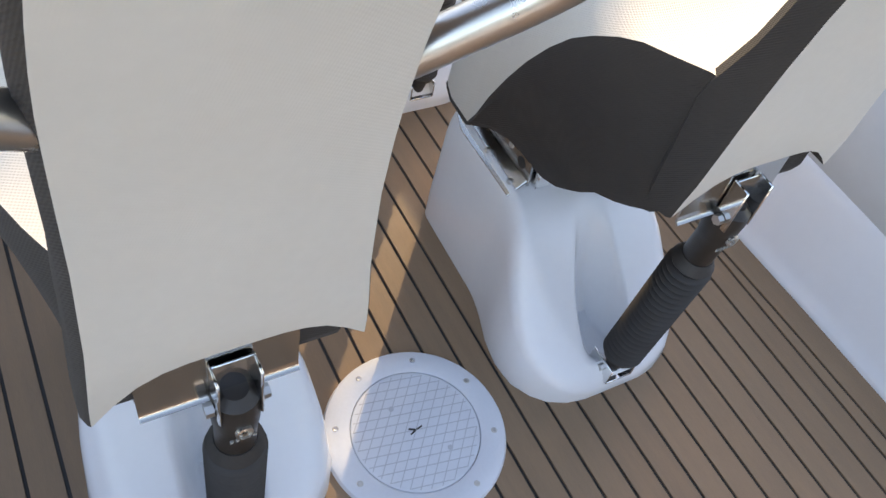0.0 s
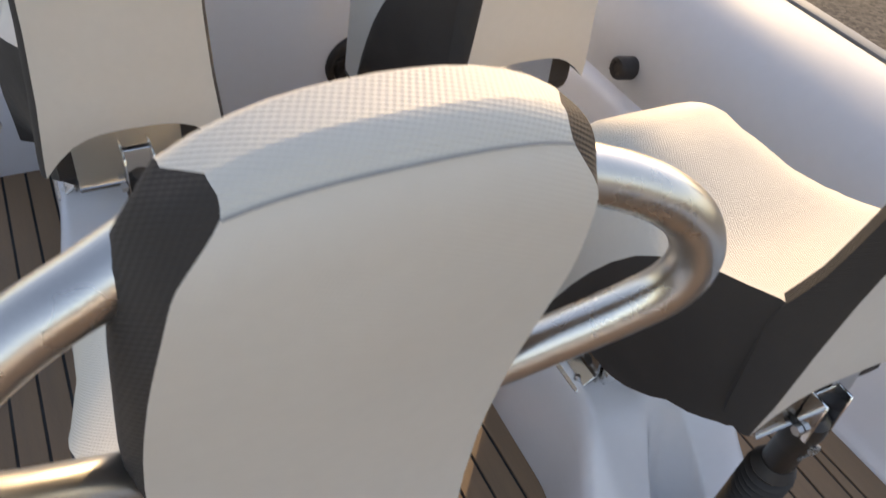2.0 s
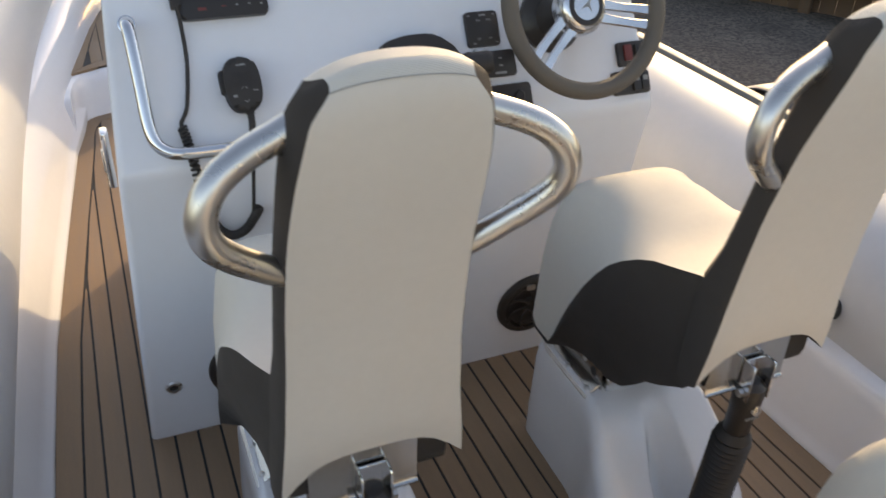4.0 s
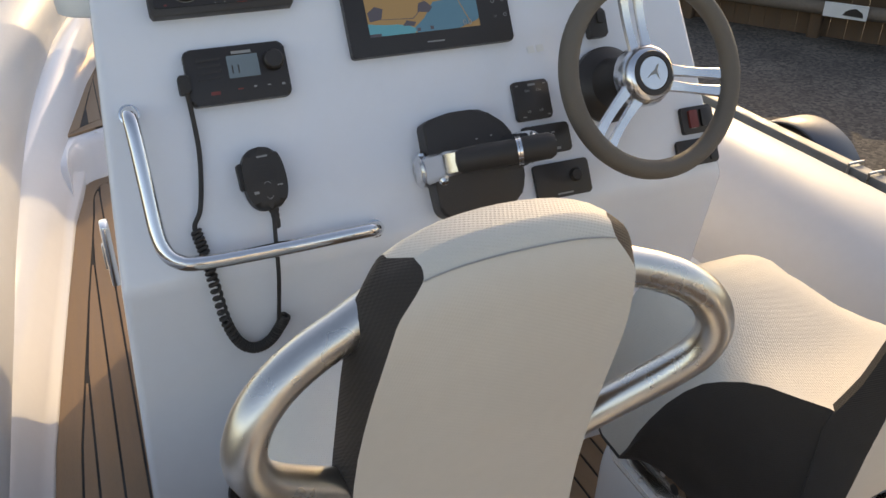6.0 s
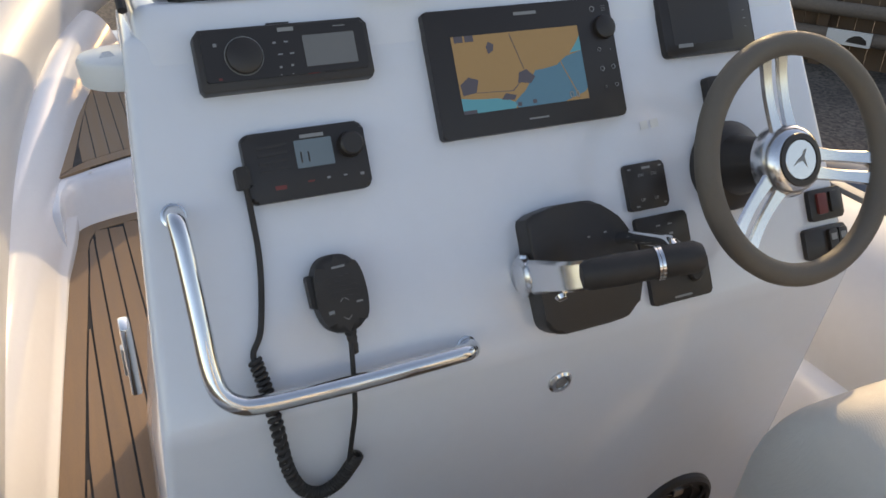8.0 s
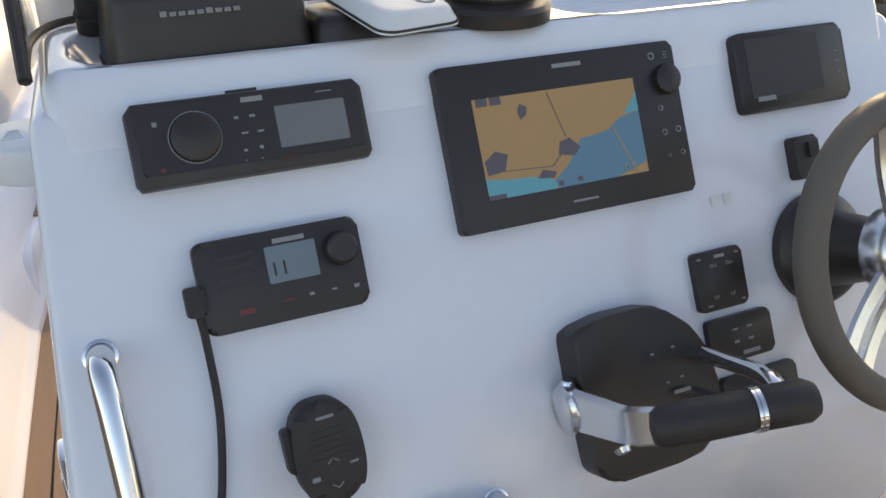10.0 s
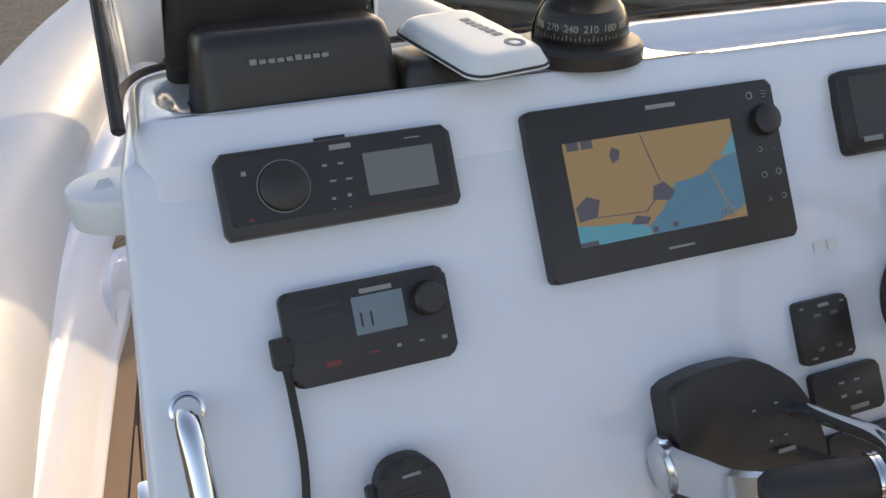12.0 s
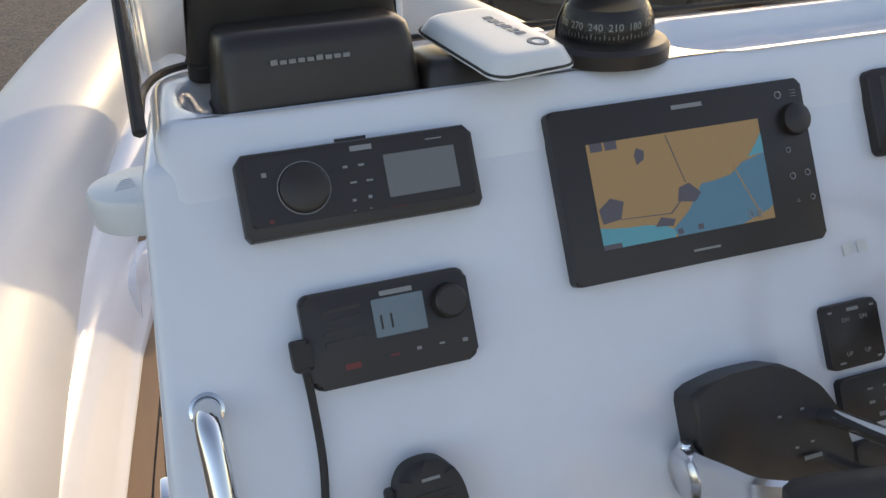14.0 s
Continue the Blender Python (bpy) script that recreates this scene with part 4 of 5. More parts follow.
switch_panel(0.116, 0.183, 0.781, 0.839, "black trim tab switch panel marked up and down", [(0.002, 0.026, 0.014, 0.0035), (-0.026, 0.026, 0.005, 0.002), (0.026, 0.026, 0.005, 0.002), (-0.02, -0.027, 0.007, 0.002), (0.026, -0.027, 0.005, 0.002)], (("DN", -0.008, 0.016), ("DN", 0.014, 0.016), ("UP", -0.010, -0.019), ("UP", 0.013, -0.019)))
switch_panel(0.120, 0.208, 0.728, 0.772, "black start and stop switch panel", [(-0.008, 0.010, 0.007, 0.002), (0.012, 0.010, 0.007, 0.002), (-0.008, -0.004, 0.007, 0.003), (0.012, -0.004, 0.007, 0.003), (0.010, -0.018, 0.024, 0.0045)])
sp = switch_panel(0.127, 0.232, 0.661, 0.714, "black key switch panel", [(0.0, -0.024, 0.030, 0.003)])
part("key_switch", lathe([(0, 0.016), (0.009, 0.016), (0.011, 0.013), (0.012, 0.009)], 24, pose(0.025, 0.004, 0)), BLACK, sp)
sp = switch_panel(0.440, 0.508, 0.719, 0.762, "black rocker switch panel with red lamps", [(-0.012, -0.014, 0.010, 0.0015)])
for q in (-0.012, 0.014):
    part("rocker", slab(rounded(0.018, 0.032, 0.002), 0.009, 0.014, 0.002, 2, pose(q, 0.002, 0)), REDPRINT if q < 0 else BLACK, sp)
sp = switch_panel(0.420, 0.506, 0.669, 0.711, "black rocker switch panel with two grey rockers", [])
for q in (0.010, 0.030):
    k = part("rocker", slab(rounded(0.017, 0.036, 0.002), 0.009, 0.015, 0.002, 2, pose(q, 0.0, 0)), BLACK, sp)
    bars(k, PRINT, [(q, 0.006, 0.011, 0.010)], 0.0152)
ks = thing("stop_switch", on_dash(0.297, 0.910), "small black engine stop switch with a lanyard clip", "switch")
part("body", slab(rounded(0.036, 0.050, 0.006), 0.0, 0.016, 0.004, 2, pose(0, 0, 0)), BLACK, ks)
part("clip", slab(rounded(0.014, 0.018, 0.002), 0.016, 0.020, 0.001, 1, pose(0.006, 0.008, 0)), RUBBER, ks)

# two small white squares of reflective tape
tp = thing("reflective_tape", on_dash(0.176, 0.885), "two small white square stickers", "sticker")
for q in (-0.009, 0.009):
    part("sticker", slab(rounded(0.013, 0.012, 0.001), 0.0, 0.0006, 0, 1, pose(q, q * 0.05, 0.001, 0, 0, 4)), WHITEPLASTIC, tp)

# ---- steering wheel ----
hubw = Vector((0.300, 1.692, 0.873))
base = on_dash(0.299, 0.816)
axis = (hubw - base.translation).normalized()
wheel = thing("steering_wheel", Matrix.Translation(hubw) @ axis.to_track_quat("Z", "Y").to_matrix().to_4x4(), "three-spoke steering wheel with a grey-brown rim and alloy hub", "steering wheel")
R = 0.154
part("rim", pipe([(R * math.cos(2 * math.pi * i / 64), R * math.sin(2 * math.pi * i / 64), 0.008) for i in range(65)], 0.0160, 18, None, False), RIM, wheel, "grey-brown leather-look rim")
part("hub", lathe([(0, 0.012), (0.026, 0.012), (0.028, 0.010), (0.036, 0.010), (0.044, 0.004), (0.050, -0.010), (0.050, -0.028), (0.044, -0.034), (0, -0.034)], 44), ALLOY, wheel, "satin alloy hub")
part("hub_ring", lathe([(0.0275, 0.0105), (0.028, 0.013), (0.035, 0.0125), (0.036, 0.0095)], 44), GLOSSBLACK, wheel)
part("emblem", slab([(-0.014, -0.007), (-0.005, 0.001), (0.002, 0.005), (0.008, 0.013), (0.011, 0.013), (0.006, 0.003), (0.009, -0.011), (0.003, -0.002), (-0.006, -0.003)], 0.0121, 0.0127, 0, 1), PRINT, wheel, smooth=False)
for ang in (97, 222, -13):
    for off in (-0.0125, 0.0125):
        rings = []
        for i in range(9):
            u = i / 8
            r = 0.040 + (R - 0.046) * u
            hw = 0.0105 - 0.002 * math.sin(u * math.pi)
            z = -0.004 - 0.010 * math.sin(u * math.pi) * 0.6 + 0.012 * u
            y = off * (1.0 + 0.15 * u)
            rings.append([(r, y - hw, z - 0.005), (r, y + hw, z - 0.005), (r, y + hw - 0.002, z), (r, y - hw + 0.002, z)])
        b = loft(rings)
        b.transform(pose(0, 0, 0, 0, 0, ang))
        part("spoke", b, ALLOY, wheel, "satin alloy spoke")
L = (hubw - base.translation).length
part("column", lathe([(0.066, -L), (0.066, -L + 0.012), (0.058, -L + 0.022), (0.044, -L + 0.03), (0.034, -0.05), (0.030, -0.034), (0, -0.034)], 36), BLACK, wheel, "black steering column boss")

# ---- throttle control ----
th = thing("throttle_control", on_dash(0.008, 0.730), "black engine control box with a chrome and black lever", "throttle")
prof = [(-0.072, 0.080), (-0.024, 0.089), (0.030, 0.088), (0.064, 0.060), (0.086, 0.018), (0.082, -0.050), (0.058, -0.078), (-0.050, -0.080), (-0.068, -0.066)]
for cut in (0.10, 0.25):
    prof = [q for (a, b), (c, d) in zip(prof, prof[1:] + prof[:1]) for q in (((1 - cut) * a + cut * c, (1 - cut) * b + cut * d), (cut * a + (1 - cut) * c, cut * b + (1 - cut) * d))]
b = slab(prof, 0.0, 0.038, 0.006, 4)
for v in b.verts:
    if v.co.z > 0.02:
        v.co.z += 0.006 * math.cos(v.co.y / 0.09 * math.pi / 2) + 0.05 * v.co.x - 0.002
part("housing", b, BLACK, th, "matt black housing with a recessed slot")
bars(th, PRINT, [(0.012, 0.040, 0.004, 0.002), (0.038, 0.042, 0.004, 0.002)], 0.0430)
bars(th, PRINT, [(0.024, 0.008, 0.004, 0.002), (0.042, 0.010, 0.004, 0.002), (0.040, -0.004, 0.020, 0.004)], 0.0445)
GRIP = [(-0.070, 0.004, 0.148), (0.060, 0.002, 0.196)]


def lever():
    a, b = Vector(GRIP[0]), Vector(GRIP[1])
    left = smooth_path([(-0.078, 0.004, 0.012), (-0.079, 0.004, 0.045), (-0.079, 0.004, 0.090), (-0.078, 0.004, 0.125), a + Vector((0.010, 0, 0.006))], 6)
    rings = []
    for i, p in enumerate(left):
        w = 0.024 - 0.007 * i / (len(left) - 1)
        rings.append([p + Vector((dx, dy, dz)) for dx, dy, dz in ((-0.007, -w * 0.8, 0), (0.0, -w, 0), (0.008, -w * 0.8, 0), (0.008, w * 0.8, 0), (0.0, w, 0), (-0.007, w * 0.8, 0))])
    arm = part("lever_arm", loft(rings), ALLOY, th, "satin alloy lever arm")
    part("pivot_cap", lathe([(0, 0.004), (0.018, 0.004), (0.020, 0.0025), (0.022, 0.003), (0.026, 0.0), (0.026, -0.012), (0, -0.012)], 32, pose(-0.087, 0.004, 0.022, 0, -90, 0)), ALLOY, arm)
    part("button", lathe([(0, 0.006), (0.006, 0.005), (0.008, 0.0)], 16, pose(-0.082, -0.018, 0.110, 60, 0, 0)), CHROME, arm)
    part("stud", lathe([(0, 0.010), (0.006, 0.009), (0.009, 0.004), (0.009, 0.0)], 16, pose(-0.078, 0.026, 0.020, -70, 0, 0)), CHROME, arm)
    right = smooth_path([(0.060, 0.028, 0.030), (0.060, 0.030, 0.060), (0.054, 0.026, 0.120), (0.046, 0.022, 0.165), (0.040, 0.010, 0.186)], 6)
    part("lever_arm", pipe(right, 0.0085, 10), CHROME, th, "chrome lever arm")
    part("lever_arm", pipe(smooth_path([(0.060, -0.010, 0.030), (0.058, -0.014, 0.070), (0.052, -0.012, 0.130), (0.04, -0.006, 0.18)], 6), 0.006, 8), CHROME, th, "chrome lever arm")
    ax = (b - a)
    m = Matrix.Translation(a) @ ax.to_track_quat("Z", "Y").to_matrix().to_4x4()
    L = ax.length
    part("grip", lathe([(0, -0.004), (0.014, -0.002), (0.0185, 0.006), (0.0195, 0.3 * L), (0.0185, 0.60 * L), (0.0178, 0.62 * L)], 24, m), RUBBER, th, "black rubber grip")
    part("grip_collar", lathe([(0.0178, 0.615 * L), (0.0205, 0.62 * L), (0.0205, 0.64 * L), (0.019, 0.645 * L), (0.0205, 0.65 * L), (0.0205, 0.675 * L), (0.0178, 0.68 * L)], 24, m), CHROME, th)
    part("grip", lathe([(0.0178, 0.675 * L), (0.0195, 0.70 * L), (0.0195, 0.97 * L), (0.015, 1.03 * L), (0, 1.04 * L)], 24, m), RUBBER, th, "black rubber grip end")


lever()

# ---- handset and its coiled cord ----
mic = thing("radio_handset", on_dash(-0.321, 0.760, 0.0, 2), "black handheld radio microphone on a dash clip", "microphone")
part("clip", slab(rounded(0.03, 0.04, 0.006), 0.0, 0.014, 0.003, 2), BLACK, mic)
outl = []
for i in range(40):
    a = 2 * math.pi * i / 40
    outl.append((0.031 * math.copysign(abs(math.cos(a)) ** 0.75, math.cos(a)), 0.047 * math.copysign(abs(math.sin(a)) ** 0.8, math.sin(a))))
part("shell", slab(outl, 0.010, 0.040, 0.011, 4), RUBBER, mic, "matt black shell")
part("side_key", slab(rounded(0.010, 0.040, 0.004), 0.014, 0.030, 0.003, 2, pose(-0.031, 0.008, 0)), RUBBER, mic)
for q in range(5):
    part("grille_slot", slab(rounded(0.036 - 0.002 * abs(q - 2), 0.0022, 0.001), 0.0398, 0.0408, 0.0003, 1, pose(0.002, 0.020 - 0.006 * q, 0)), GLOSSBLACK, mic)
bars(mic, PRINT, [(0.002, 0.032, 0.016, 0.0026)], 0.0401, "maker_mark")
for s in (-1, 1):
    part("arrow_mark", slab([(-0.005, -0.002 * s), (0, 0.002 * s), (0.005, -0.002 * s), (0.005, -0.003 * s), (0, 0.0008 * s), (-0.005, -0.003 * s)], 0.0400, 0.0405, 0, 1, pose(0.001, -0.018 + 0.012 * s, 0)), PRINT, mic, smooth=False)
bars(mic, PRINT, [(-0.017, -0.019, 0.007, 0.004), (0.019, -0.013, 0.008, 0.002)], 0.0401)
part("strain_relief", lathe([(0.0075, 0), (0.0075, 0.006), (0.006, 0.008), (0.0068, 0.012), (0.0052, 0.016), (0.0058, 0.020), (0.0042, 0.030), (0, 0.032)], 14, pose(0.004, -0.044, 0.024, 90, 0, 0)), RUBBER, mic)


def face_point(x, z, lift):
    """A point in front of the console: on the dash above the knuckle, on the lower face below it."""
    if z >= KZ:
        y = KY + (z - KZ) * (TY - KY) / (TZ - KZ)
    else:
        y = KY + (KZ - z) * (1.791 - KY) / KZ
    return Vector((x, y - lift, z + 0.3 * lift))


cord = thing("coiled_cord", (0, 0, 0), "black coiled microphone cord hanging in a loop below the dash", "cable")
part("straight_lead", pipe(smooth_path([face_point(x, z, l) for x, z, l in ((-0.404, 0.888, 0.020), (-0.402, 0.862, 0.012), (-0.403, 0.805, 0.008), (-0.416, 0.742, 0.008), (-0.430, 0.718, 0.008), (-0.428, 0.700, 0.010))], 8), 0.0036, 10), RUBBER, cord)
part("straight_lead", pipe(smooth_path([face_point(x, z, l) for x, z, l in ((-0.318, 0.712, 0.026), (-0.322, 0.690, 0.030), (-0.326, 0.640, 0.022), (-0.328, 0.590, 0.018), (-0.331, 0.545, 0.016))], 8), 0.0032, 10), RUBBER, cord)
guide = smooth_path([face_point(x, z, l) for x, z, l in ((-0.430, 0.712, 0.010), (-0.424, 0.680, 0.012), (-0.420, 0.640, 0.016), (-0.410, 0.565, 0.016), (-0.394, 0.519, 0.016), (-0.371, 0.501, 0.016), (-0.347, 0.510, 0.016), (-0.329, 0.535, 0.016), (-0.320, 0.552, 0.016))], 40)
coil = []
turns = 46
for i in range(len(guide) * 3):
    u = i / (len(guide) * 3 - 1)
    f = u * (len(guide) - 1)
    a = min(int(f), len(guide) - 2)
    p = guide[a].lerp(guide[a + 1], f - a)
    d = (guide[a + 1] - guide[a]).normalized()
    s1 = d.cross(Vector((0, 1, 0.05))).normalized()
    s2 = d.cross(s1)
    ph = 2 * math.pi * turns * u
    coil.append(p + (s1 * math.cos(ph) + s2 * math.sin(ph)) * 0.0062)
part("coil", pipe(coil, 0.0030, 7), RUBBER, cord)

# ---- grab rail on the dash ----
rail = thing("dash_grab_rail", (0, 0, 0), "L-shaped polished stainless grab rail on the dash", "grab rail")


def off_dash(x, z, lift):
    return on_dash(x, z).translation + dn * lift


rp = [off_dash(-0.487, 0.868, 0.0), off_dash(-0.487, 0.866, 0.018), off_dash(-0.487, 0.855, 0.034), off_dash(-0.486, 0.82, 0.040), off_dash(-0.485, 0.76, 0.042), off_dash(-0.484, 0.715, 0.042), off_dash(-0.478, 0.690, 0.042), off_dash(-0.463, 0.676, 0.042), off_dash(-0.440, 0.670, 0.042), off_dash(-0.38, 0.668, 0.042), off_dash(-0.29, 0.668, 0.042), off_dash(-0.192, 0.669, 0.040), off_dash(-0.173, 0.669, 0.034), off_dash(-0.163, 0.669, 0.018), off_dash(-0.162, 0.669, 0.0)]
part("bar", pipe(smooth_path(rp, 8), 0.0112, 20), CHROME, rail)
for p in (rp[0], rp[-1]):
    m = on_dash(p.x, p.z)
    part("flange", lathe([(0.0145, 0.0), (0.0145, 0.002), (0.0115, 0.003)], 26, m), CHROME, rail)

# ---- fittings on the lower face of the console ----
lower = Vector((0, -KZ, -(1.791 - KY))).normalized()


def on_lower(x, z, lift=0.0):
    y = KY + (KZ - z) * (1.791 - KY) / KZ
    return Matrix.Translation(Vector((x, y, z)) + lower * lift) @ lower.to_track_quat("Z", "Y").to_matrix().to_4x4()


bt = thing("power_socket", on_lower(-0.014, 0.571), "round chrome-rimmed push socket", "socket")
part("bezel", lathe([(0.009, 0.003), (0.010, 0.006), (0.015, 0.006), (0.0185, 0.003), (0.019, 0.0)], 30), CHROME, bt)
part("centre", lathe([(0, 0.004), (0.0065, 0.004), (0.008, 0.002), (0.0095, 0.002)], 24), STEEL, bt)
dr = thing("drain_fitting", on_lower(-0.518, 0.142), "small round grey drain fitting", "drain")
part("rim", lathe([(0.008, 0.0), (0.009, 0.004), (0.014, 0.004), (0.017, 0.0)], 24), STEEL, dr)
part("hole", lathe([(0, 0.0012), (0.0085, 0.0012)], 20), RUBBER, dr)


def speaker(x, z):
    s = thing("speaker", on_lower(x, z), "round black marine speaker with a spoked grille", "speaker", "console speakers")
    part("frame", lathe([(0.066, 0.004), (0.068, 0.012), (0.076, 0.013), (0.083, 0.008), (0.085, 0.0)], 44), BLACK, s)
    part("cone", lathe([(0, 0.010), (0.016, 0.009), (0.022, 0.003), (0.050, 0.006), (0.058, 0.010), (0.067, 0.005)], 40), GLOSSBLACK, s)
    for k in range(8):
        pts = []
        for i in range(6):
            u = i / 5
            a = radians(45 * k + 38 * u * u)
            r = 0.012 + 0.062 * u
            pts.append((r * math.cos(a), r * math.sin(a), 0.015 - 0.004 * u))
        part("grille_arm", pipe(pts, lambda u: 0.0038 - 0.0012 * u, 6), BLACK, s)
    part("badge", slab(rounded(0.020, 0.013, 0.002), 0.012, 0.0165, 0.001, 1, pose(-0.012, 0.060, 0)), STEEL, s)
    return s


speaker(0.296, 0.156)
speaker(-0.362, 0.158)

# ---- top of the console: trays, compass, covers, windscreen ----
top = thing("console_top", (0, 0, 0), "white moulded console top with two sunken trays", "console top", kind="structure")
TX0, TX1, TY1 = -0.491, 0.472, 2.134


def outline(x0, x1, y0, y1, back, front, z):
    pts = []
    for x, y, a, rad in ((x1, y1, 0, back), (x0, y1, 90, back), (x0, y0, 180, front), (x1, y0, 270, front)):
        cx, cy = x - rad * (1 if x == x1 else -1), y - rad * (1 if y == y1 else -1)
        pts += [(cx + rad * math.cos(radians(a + 90 * i / 8)), cy + rad * math.sin(radians(a + 90 * i / 8)), z) for i in range(9)]
    return pts


b = bmesh.new()
loft([outline(TX0 + g, TX1 - g, 1.923 + (z - 1.020) * 0.5537 + g * 0.6, TY1 - g, 0.05 - g, 0.020 - g, z) for g, z in ((0.005, 1.012), (0, 1.022), (0, 1.056), (0.001, 1.062), (0.004, 1.068), (0.009, 1.0735), (0.016, 1.076))], False, b)
for x0, x1, y0, y1 in ((0.034, 0.440, 1.964, 2.098), (-0.464, -0.110, 1.964, 2.102)):
    well = [outline(x0 + g, x1 - g, y0 + g, y1 - g, 0.060 - g, 0.060 - g, z) for g, z in ((-0.008, 1.076), (-0.003, 1.0752), (0.001, 1.0725), (0.004, 1.068), (0.008, 1.060), (0.013, 1.053), (0.020, 1.049), (0.028, 1.0478))]
    loft(well, False, b)
    b.faces.new([b.verts.new(p) for p in well[-1]])
flat = [e for e in b.edges if e.is_boundary and all(abs(v.co.z - 1.076) < 1e-5 for v in e.verts)]
bmesh.ops.triangle_fill(b, edges=flat, use_beauty=True)
bmesh.ops.remove_doubles(b, verts=b.verts, dist=1e-5)
part("top_shell", b, GEL, top)

cp = thing("compass", (-0.046, 2.003, 1.0755), "black domed boat compass with white degree numbers", "compass")
part("base", lathe([(0.064, 0.0), (0.064, 0.013), (0.060, 0.018), (0.049, 0.020), (0, 0.020)], 40), BLACK, cp)
card = part("card", lathe([(0.0385, 0.020), (0.0405, 0.030), (0.0395, 0.040), (0.032, 0.048), (0, 0.052)], 40), GLOSSBLACK, cp)
dome = part("dome", lathe([(0.0480, 0.018), (0.0485, 0.026), (0.0468, 0.038), (0.0420, 0.050), (0.0340, 0.060), (0.0230, 0.067), (0.0110, 0.0705), (0, 0.0715)], 40), GLASS, cp, "clear dome")
dome.visible_shadow = False
hood = bmesh.new()
rings = []
for i in range(9):
    a = radians(-5 + 130 * i / 8)
    rings.append([(0.050 * math.cos(radians(20 + 140 * k / 10)) * math.cos(a * 0.6), 0.050 * math.sin(radians(20 + 140 * k / 10)) * math.cos(a * 0.6) + 0.002, 0.020 + 0.056 * math.sin(a * 0.6)) for k in range(11)])
loft(rings, False, hood, closed=False)
part("hood", hood, BLACK, cp, "black sun hood")
for i, txt in enumerate(("300", "270", "240", "210", "180", "150")):
    a = radians(-90 - 22 + (i - 2.4) * 27 - 10)
    writing(txt, 0.0098, Matrix.Translation((0.0412 * math.cos(a), 0.0412 * math.sin(a), 0.0355)) @ pose(0, 0, 0, 90, 0, math.degrees(a) + 90), PRINT, card)
for i in range(40):
    a = radians(-210 + i * 6)
    part("degree_tick", slab([(-0.0005, 0), (0.0005, 0), (0.0005, 0.005 if i % 3 == 0 else 0.003), (-0.0005, 0.005 if i % 3 == 0 else 0.003)], 0, 0.0003, 0, 1, Matrix.Translation((0.0408 * math.cos(a), 0.0408 * math.sin(a), 0.0245)) @ pose(0, 0, 0, 90, 0, math.degrees(a) + 90)), PRINT, card, smooth=False)


def sun_cover(name, place, w, d, h, mat, label, mark, category="sun cover"):
    """A soft-edged lift-off instrument cover, open below."""
    c = thing(name, place, label, category, "instrument covers in the tray")
    rings = []
    for z, g in ((0.0, 0.006), (h * 0.15, 0.005), (h * 0.8, -0.001), (h * 0.93, -0.004), (h * 0.985, -0.009), (h, -0.015)):
        rings.append([(x, y, z) for x, y in rounded(w + 2 * g, d + 2 * g, 0.016, 5)])
    part("shell", loft(rings), mat, c)
    part("skirt_line", pipe([(x, y, h * 0.16) for x, y in rounded(w + 0.0115, d + 0.0115, 0.018, 5)] + [(w / 2 + 0.0058, d / 2 - 0.012, h * 0.16)], 0.0014, 5), RUBBER, c)
    if mark:
        x0, z0, ww, hh = mark
        for k in range(9):
            part("maker_mark", box(x0 + ww * k / 9, x0 + ww * (k + 0.75) / 9, -d / 2 - 0.006, -d / 2 - 0.0025, z0, z0 + hh * (1.3 if k in (0, 5) else 1)), PRINT, c, smooth=False)
    return c


sun_cover("sun_cover", pose(-0.340, 2.022, 1.049, -4, 0, 2), 0.178, 0.092, 0.086, GLOSSBLACK, "black plotter sun cover lying in the tray", (-0.046, 0.058, 0.072, 0.0034))
sun_cover("sun_cover", pose(-0.180, 2.010, 1.049, -3, 0, 2), 0.130, 0.080, 0.048, GLOSSBLACK, "black instrument sun cover half under a white one", (-0.060, 0.016, 0.062, 0.003))
sun_cover("sun_cover", pose(-0.345, 2.088, 1.078, 14, 0, 0), 0.20, 0.022, 0.105, BLACK, "black sun cover standing on edge behind the others", None)
wc = sun_cover("sun_cover", pose(-0.172, 1.992, 1.0985, 6, 0, 11), 0.080, 0.140, 0.018, WHITEPLASTIC, "white gauge sun cover tilted on the black ones", None)
part("maker_mark", slab(rounded(0.010, 0.007, 0.001), 0.0178, 0.0186, 0, 1, pose(0.012, 0.030, 0)), PRINT, wc, smooth=False)
for q in range(5):
    part("maker_mark", slab(rounded(0.010, 0.007, 0.001), 0.0178, 0.0186, 0, 1, pose(0.012 + 0.001 * q, 0.020 - 0.010 * q, 0)), PRINT, wc, smooth=False)
part("maker_mark", lathe([(0.006, 0.0178), (0.0065, 0.0188), (0.010, 0.0188), (0.0105, 0.0178)], 20, pose(0.018, -0.046, 0)), PRINT, wc)

